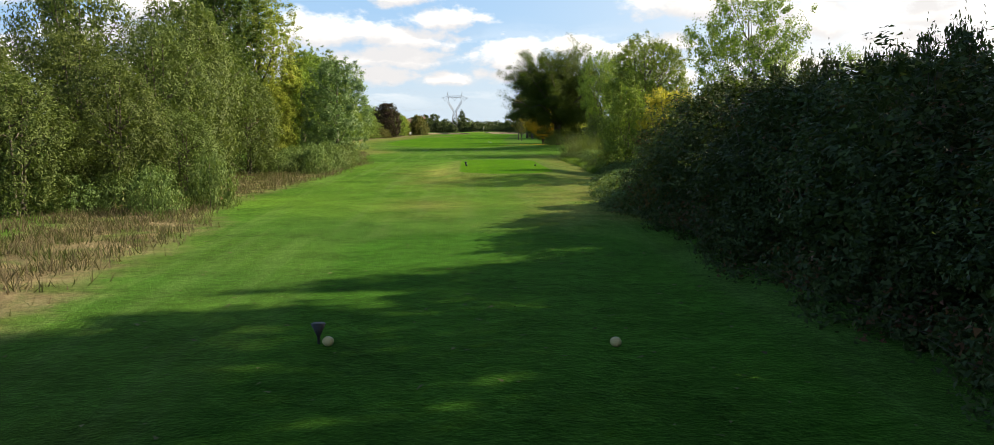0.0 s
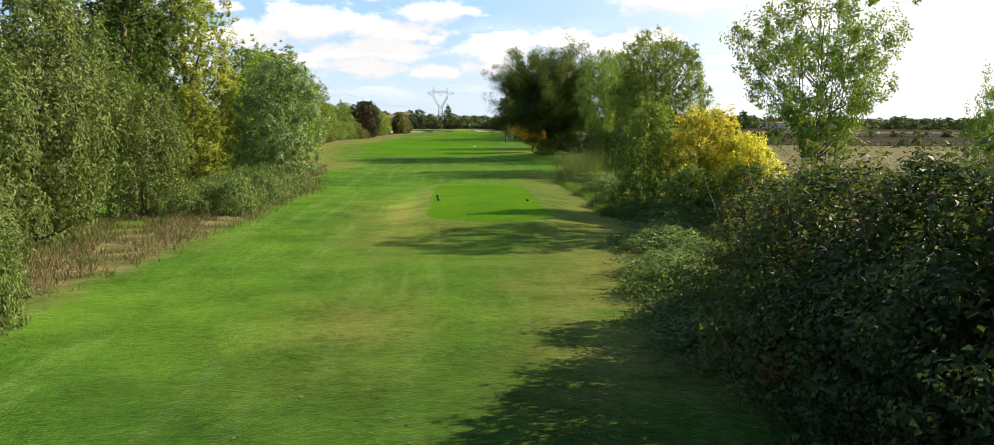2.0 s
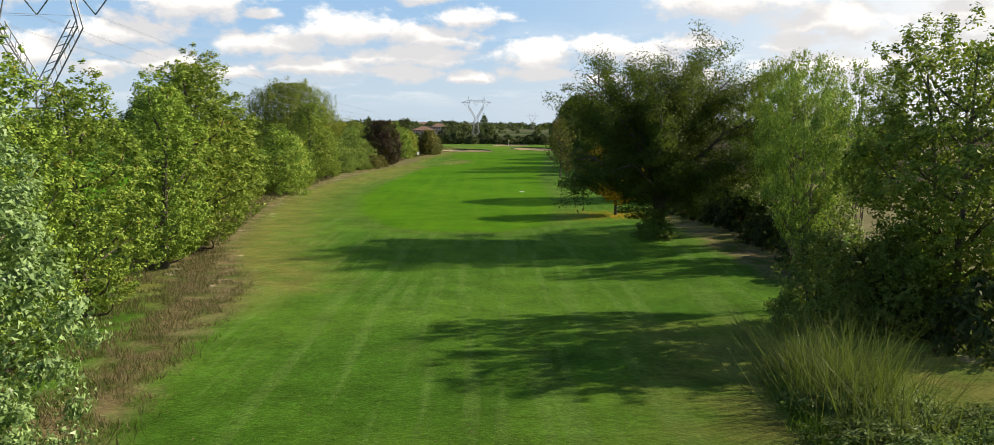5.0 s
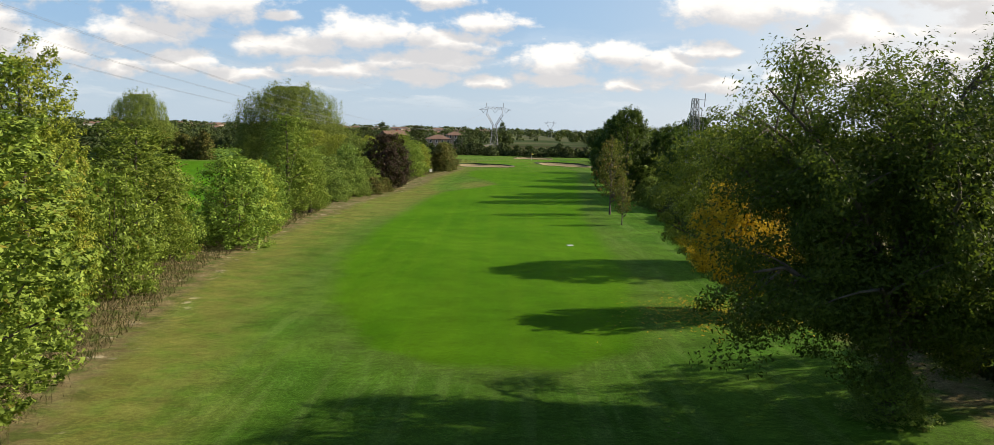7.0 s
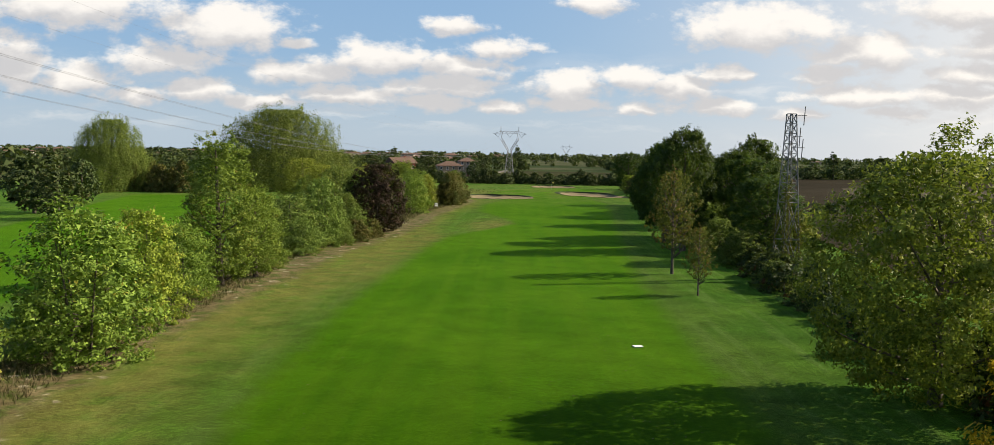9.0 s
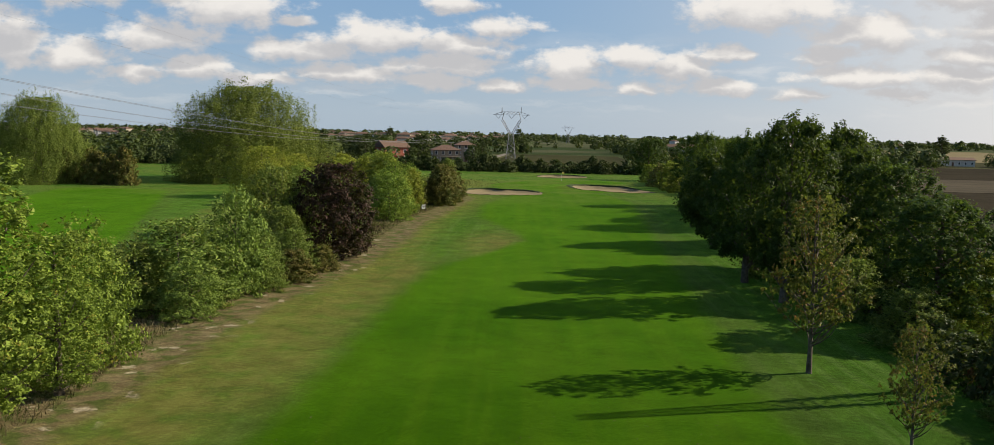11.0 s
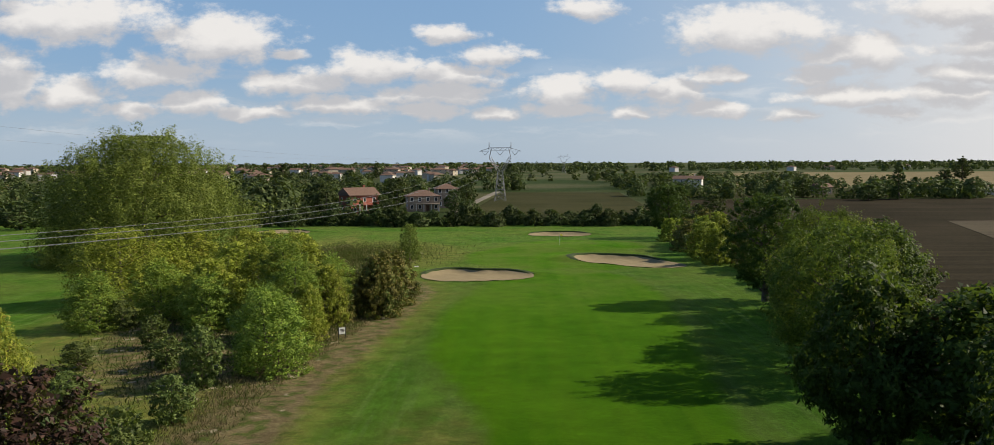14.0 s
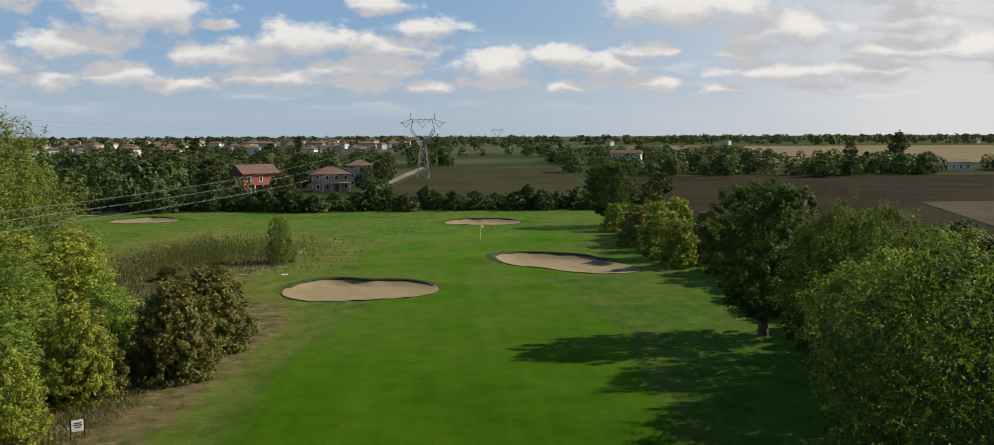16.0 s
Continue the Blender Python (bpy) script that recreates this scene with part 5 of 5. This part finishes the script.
def mast(x, y):
    root = new("lattice_mast")
    root.matrix_basis = pose(x, y, 0, 0, 0, 18)
    top, wb, wt = 14.9, 0.92, 0.30
    for sx, sy in ((1, 1), (-1, 1), (-1, -1), (1, -1)):
        link_part("leg", tubes_mesh("leg", [member((sx * wb, sy * wb, -0.2), (sx * wt, sy * wt, top), 0.06)], STEEL), root)
    link_part("bracing", tubes_mesh("bracing", lattice((0, 0, 7.0), (0, 0, top), wb - (wb - wt) * 0.45, wt, 9, 0.03) + lattice((0, 0, 0.3), (0, 0, 7), wb, wb - (wb - wt) * 0.45, 2, 0.03), STEEL), root)
    for z, l_ in ((14.8, 1.3), (12.9, 0.9), (11.9, 1.2)):
        link_part("antenna_arm", tubes_mesh("antenna_arm", [member((wt, 0, z), (wt + l_, 0, z), 0.03), member((wt + l_ - 0.3, 0, z - 0.9), (wt + l_ - 0.2, 0, z + 0.8), 0.05)], STEEL), root)
    rng_ = np.random.default_rng(8)
    n = 3400
    f, leg = rng_.uniform(0, 0.62, n), rng_.integers(0, 4, n)
    sx, sy = np.array([1, -1, -1, 1])[leg], np.array([1, 1, -1, -1])[leg]
    keep = (leg % 2 == 0) | (f < 0.4)
    wd = wb + (wt - wb) * f
    at = np.stack([sx * wd, sy * wd, f * top], 1) + rng_.normal(0, 0.13, (n, 3))
    link_part("ivy", leaf_mesh("ivy", at[keep], rng_.normal(0, 1, (keep.sum(), 3)), 0.10, rng_, LEAF_BROWN), root, "yellowing ivy on the legs")
    return tagged(root, "grey lattice radio mast with ivy on its legs", "mast")


radio_mast = mast(22.4, 204.8)
copy_thing(radio_mast, pose(-101, 277, 0, 0, 0, 40))
plant(bush_dark, [(19.8, 199, 2.6, 4), (24, 203, 3.2, 4)], "dark bush at the mast's foot", "bush", "", 51)

# ---------------------------------------------------------------- buildings
RED_WALL = surface("red_render", (0.27, 0.080, 0.055), (0.33, 0.11, 0.075), 1.2, 0.85, 0.3)
CREAM = surface("cream_render", (0.25, 0.20, 0.15), (0.32, 0.265, 0.20), 0.8, 0.85, 0.3)
PALE = surface("white_render", (0.50, 0.49, 0.46), (0.60, 0.58, 0.55), 0.8, 0.85, 0.2)
CREAM_LIGHT = surface("pale_ochre_render", (0.36, 0.31, 0.23), (0.46, 0.40, 0.31), 0.8, 0.85, 0.3)
TILE = surface("clay_tile", (0.11, 0.064, 0.045), (0.17, 0.108, 0.080), 2.5, 0.9, 0.8, 9.0)
PANE = surface("window_glass", (0.02, 0.025, 0.03), (0.05, 0.06, 0.07), 1.0, 0.12, 0.02, 5.0, 0.0, 0.6)
TIMBER = surface("shutter_timber", (0.10, 0.055, 0.035), (0.16, 0.09, 0.055), 2.0, 0.7, 0.3)


def roof_mesh(wd, dp, z, rise, eave, hip):
    bm = bmesh.new()
    hw, hd = wd / 2 + eave, dp / 2 + eave
    inset = hd if hip else 0.0
    inset = min(inset, hw * 0.9)
    drop = 0.22
    e = [bm.verts.new(v) for v in ((-hw, -hd, z), (hw, -hd, z), (hw, hd, z), (-hw, hd, z))]
    b = [bm.verts.new(v) for v in ((-hw, -hd, z - drop), (hw, -hd, z - drop), (hw, hd, z - drop), (-hw, hd, z - drop))]
    r = [bm.verts.new(v) for v in ((-hw + inset, 0, z + rise), (hw - inset, 0, z + rise))]
    bm.faces.new((e[0], e[1], r[1], r[0])), bm.faces.new((e[2], e[3], r[0], r[1]))
    bm.faces.new((e[1], e[2], r[1])), bm.faces.new((e[3], e[0], r[0]))
    for k in range(4):
        bm.faces.new((e[k], b[k], b[(k + 1) % 4], e[(k + 1) % 4]))
    bm.faces.new(b[::-1])
    bmesh.ops.recalc_face_normals(bm, faces=bm.faces)
    return bm


def house(x, y, turn, wd, dp, wall_h, rise, wall_mat, label, storeys=2, hip=False, cols=3, sides=2, loggia=False, chimney=True, group=""):
    root = new("house")
    root.matrix_basis = pose(x, y, 0, 0, 0, turn)
    bm = bmesh.new()
    box_into(bm, (0, 0, wall_h / 2 - 0.2), (wd, dp, wall_h + 0.4), 0, 0.03)
    part("wall", bm, wall_mat, root)
    if not hip:
        for sx in (-1, 1):
            bm = bmesh.new()
            a = [bm.verts.new((sx * (wd / 2 - k * 0.3), yv, zv)) for k in (0, 1) for yv, zv in ((-dp / 2, wall_h - 0.1), (dp / 2, wall_h - 0.1), (0, wall_h + rise - 0.12))]
            bm.faces.new(a[:3]), bm.faces.new(a[3:][::-1])
            for i, j in ((0, 1), (1, 2), (2, 0)):
                bm.faces.new((a[i], a[j], a[3 + j], a[3 + i]))
            bmesh.ops.recalc_face_normals(bm, faces=bm.faces)
            part("gable", bm, wall_mat, root)
    roof = part("roof", roof_mesh(wd, dp, wall_h + 0.1, rise, 0.55, hip), TILE, root, "weathered clay tile roof")
    if chimney:
        bm = bmesh.new()
        box_into(bm, (wd * 0.22, dp * 0.12, wall_h + rise * 0.95), (0.6, 0.6, 1.5), 0, 0.03)
        box_into(bm, (wd * 0.22, dp * 0.12, wall_h + rise * 0.95 + 0.8), (0.85, 0.85, 0.15), 0, 0.02)
        part("chimney", bm, wall_mat, roof)

    def window(px, py, pz, along_x, door=False):
        w_, h_ = (0.95, 2.1) if door else (0.95, 1.35)
        size = (w_, 0.10, h_) if along_x else (0.10, w_, h_)
        frame_ = bmesh.new()
        for dz in (-1, 1):
            c_ = (px, py, pz + dz * h_ / 2)
            box_into(frame_, c_, (w_ + 0.2, 0.14, 0.12) if along_x else (0.14, w_ + 0.2, 0.12))
        for dz in (-1, 1):
            c_ = (px + dz * w_ / 2, py, pz) if along_x else (px, py + dz * w_ / 2, pz)
            box_into(frame_, c_, (0.12, 0.14, h_ - 0.12) if along_x else (0.14, 0.12, h_ - 0.12))
        fr = part("door" if door else "window", frame_, TIMBER if door else WHITE, root)
        bm_ = bmesh.new()
        box_into(bm_, (px, py, pz), size)
        part("door_leaf" if door else "pane", bm_, TIMBER if door else PANE, fr)
    for st in range(storeys):
        z = 1.6 + st * (wall_h / storeys)
        for c_ in range(cols):
            px = -wd / 2 + wd * (c_ + 0.5) / cols
            for sy in (-1, 1):
                dr = st == 0 and sy == -1 and c_ == cols // 2
                window(px, sy * (dp / 2), 1.05 if dr else z, True, dr)
        for c_ in range(sides):
            py = -dp / 2 + dp * (c_ + 0.5) / sides
            for sx in (-1, 1):
                window(sx * (wd / 2), py, z, False)
    if loggia:
        bm = bmesh.new()
        box_into(bm, (wd * 0.1, -dp / 2 - 0.9, wall_h / 2 + 0.05), (wd * 0.75, 1.8, 0.22), 0, 0.02)
        part("balcony_slab", bm, wall_mat, root)
        for q_ in range(4):
            bm = bmesh.new()
            box_into(bm, (wd * (-0.25 + 0.233 * q_), -dp / 2 - 1.65, wall_h / 4), (0.3, 0.3, wall_h / 2), 0, 0.03)
            part("pillar", bm, PALE, root)
    return tagged(root, label, "house", group)


house(-53.2, 497, 38, 10.5, 8.0, 6.2, 2.4, RED_WALL, "two-storey red rendered house with clay tile roof", 2, False, 3, 2, True)
house(-33.5, 511, 12, 11.0, 8.5, 5.2, 2.0, CREAM, "cream two-storey house with hipped tile roof", 2, True, 4, 3, True)
house(-27, 532, 12, 8, 7.0, 7.0, 1.8, CREAM, "cream three-storey house behind trees", 3, True, 3, 2)
house(104, 740, -20, 17, 8.0, 5.6, 1.9, PALE, "long white farmhouse with tile roof", 2, False, 5, 2)
house(148, 636, 20, 8, 6.5, 3.6, 1.8, CREAM, "small cream house with tile roof", 1, False, 3, 2)
house(226, 628, 2, 24, 7, 3.4, 1.3, PALE, "long low white barn", 1, False, 7, 2, False, False)

# the town beyond, house by house
town_models = [house(-250, 1040, 20, 11, 9, 6.0, 2.0, CREAM_LIGHT, "cream town house with clay tile roof", 2, True, 2, 1, group="town houses"),
               house(-300, 1080, -15, 13, 9, 5.8, 2.2, PALE, "white town house with clay tile roof", 2, False, 3, 1, group="town houses"),
               house(-180, 1120, 5, 16, 10, 8.4, 2.0, CREAM_LIGHT, "tall cream town house with tile roof", 3, True, 3, 1, group="town houses")]
rng = random.Random(21)
for k in range(112):
    far = rng.random()
    ty = 1020 + 1250 * far ** 0.8
    tx = -30 - rng.random() * (0.62 * ty - 150)
    if abs(tx + 53) < 22 and ty < 560:
        continue
    copy_thing(town_models[k % 3], pose(tx, ty, 0, 0, 0, rng.uniform(-40, 40)))



def far_house(x, y, turn, wd, dp, wall_h, rise, wall_mat, label):
    root = new("house")
    root.matrix_basis = pose(x, y, 0, 0, 0, turn)
    bm = bmesh.new()
    box_into(bm, (0, 0, wall_h / 2 - 0.2), (wd, dp, wall_h + 0.4))
    part("wall", bm, wall_mat, root)
    part("roof", roof_mesh(wd, dp, wall_h + 0.1, rise, 0.5, True), TILE, root, "clay tile roof")
    return tagged(root, label, "house", "far town houses")


far_models = [far_house(-420, 1250, 10, 10, 8, 5.6, 1.8, CREAM_LIGHT, "distant cream house with tile roof"),
              far_house(-350, 1320, -20, 11, 8, 6.0, 1.8, PALE, "distant white house with tile roof"),
              far_house(-500, 1180, 30, 18, 10, 5.0, 1.4, PALE, "distant long white building")]
rng = random.Random(77)
for k in range(150):
    ty = 900 + 1300 * rng.random() ** 1.1
    tx = -60 - rng.random() * (0.62 * ty - 60)
    copy_thing(far_models[0 if rng.random() < 0.45 else (1 if rng.random() < 0.85 else 2)], pose(tx, ty, 0, 0, 0, rng.uniform(-60, 60)))
for k in range(7):
    copy_thing(far_models[k % 2], pose(rng.uniform(150, 900), rng.uniform(1380, 1700), 0, 0, 0, rng.uniform(-60, 60)))

# ---------------------------------------------------------------- background trees
rows = []
rng = random.Random(31)
for k in range(46):
    rows.append((-128 + k * 3.9 + rng.uniform(-1, 1), 441 + rng.uniform(-2.5, 4) + (6 if k < 10 else 0), rng.uniform(3.6, 6.0), rng.uniform(5.5, 8)))
plant(back_bush, rows, "dark field hedge bush behind the green", "hedge", "hedge behind the green", 52)
plant(back_tree, [(-88, 294, 9.1, 7.5), (-81, 265, 10, 9.5), (-71, 254, 8.2, 7.4), (-130, 433, 8, 14)],
      "rounded green tree beside the second fairway", "tree", "trees beside the second fairway", 53)
rows = []
for k in range(8):
    rows.append((-100 + k * 2.2 + rng.uniform(-1, 1), 341 + rng.uniform(-3, 3), rng.uniform(6.5, 8.5), rng.uniform(5, 6)))
plant(bush_far, rows, "brown copper hedge at the second fairway", "hedge", "copper hedge", 54)
plant(back_poplar, [(-3.8, 735, 17, 8), (161.5, 581, 14.7, 8), (373, 943, 19, 15), (210, 640, 13, 11), (-143, 1090, 17, 12), (-215, 1000, 16, 11)],
      "dark upright tree on the plain", "tree", "lone trees on the plain", 55)
plant(back_tree, [(145, 572, 7.2, 12), (128, 603, 9.8, 10.5), (-62, 488, 9, 9), (-44, 489, 7, 7), (-22, 503, 8, 7), (-68, 508, 11, 10), (-15, 470, 6, 7),
                  (42, 470, 9, 9), (52, 500, 8, 8), (60, 480, 7, 8), (-40, 474, 6, 7), (-85, 500, 11, 11), (-45, 530, 12, 11), (-20, 545, 11, 9)],
      "rounded tree among the houses and fields", "tree", "trees on the plain", 56)


def woods(name, places, seed, label, lumps=6):
    """Far trees as clumps of large leaves: rows of x, y, height, width."""
    rng_ = np.random.default_rng(seed)
    p = np.asarray(places)
    n, m = len(p), lumps * 7
    h = rng_.uniform(0.06, 1.0, (n, m))
    rad = 0.5 * np.sqrt(np.clip(1 - (2 * (h - 0.42)) ** 2 * 0.75, 0.02, 1)) * np.sqrt(rng_.uniform(0.3, 1, (n, m)))
    a = rng_.uniform(0, 2 * np.pi, (n, m))
    out = np.stack([np.cos(a) * rad, np.sin(a) * rad, h - 0.4], -1)
    at = np.stack([p[:, 0, None] + out[..., 0] * p[:, 3, None], p[:, 1, None] + out[..., 1] * p[:, 3, None], h * p[:, 2, None] * 0.95], -1)
    size = np.repeat(p[:, 3] * 0.17 * (6 / lumps) ** 0.5, m)
    me = leaf_mesh(name, at.reshape(-1, 3), out.reshape(-1, 3) * 2, size, rng_, LEAF_FAR, 0.8)
    return tagged(new(name, me), label, "woods", kind="stuff")


def scatter(n, x0, x1, y0, y1, h0, h1, seed, keep=None):
    r_ = random.Random(seed)
    out = []
    while len(out) < n:
        x, y = r_.uniform(x0, x1), r_.uniform(y0, y1)
        if keep is None or keep(x, y):
            h = r_.uniform(h0, h1)
            out.append((x, y, h, h * r_.uniform(0.75, 1.25)))
    return out


def clear_of(x, y):
    for hx, hy, r_ in ((-53, 495, 13), (-33, 510, 12), (-27, 532, 10), (104, 740, 20), (148, 636, 14), (226, 628, 20)):
        if math.hypot(x - hx, y - hy) < r_ or (abs(x - hx) < r_ * 0.7 and hy - 40 < y < hy):
            return False
    return not (-26 < x < 56 and 445 < y < 690)


woods("far_woods", scatter(330, -260, 20, 450, 720, 5, 11, 1, clear_of), 61, "mixed woodland and gardens round the houses", 26)
woods("far_woods", scatter(420, -760, -130, 470, 1100, 4.5, 8.5, 2, clear_of), 62, "woodland before the town", 18)
woods("far_woods", scatter(230, 55, 520, 586, 630, 5, 9.5, 3, clear_of), 63, "hedgerow beyond the ploughed field", 24)
woods("far_woods", scatter(420, -1100, 120, 900, 1700, 5.5, 10, 4), 64, "trees between the far houses")
woods("far_woods", scatter(1900, -2000, 2400, 1450, 2400, 8, 15, 5), 65, "tree line along the horizon")
woods("far_woods", scatter(130, 300, 1100, 330, 620, 4, 8, 6, lambda x, y: (int(x / 90) + int(y / 90)) % 3 == 0), 66, "scattered trees among the fields")
woods("far_woods", scatter(160, -520, -160, 120, 470, 6, 12, 7), 67, "woodland beyond the second fairway", 10)
woods("far_woods", scatter(170, 60, 210, 690, 900, 5, 9, 8, clear_of), 68, "trees beside the white farmhouse", 18)
woods("far_woods", scatter(120, 46, 300, 296, 303, 1.5, 3.0, 9), 69, "low hedge between the fields")
woods("far_woods", scatter(120, 33, 420, 192, 198, 0.8, 2.0, 10), 70, "low weedy strip between the fields")
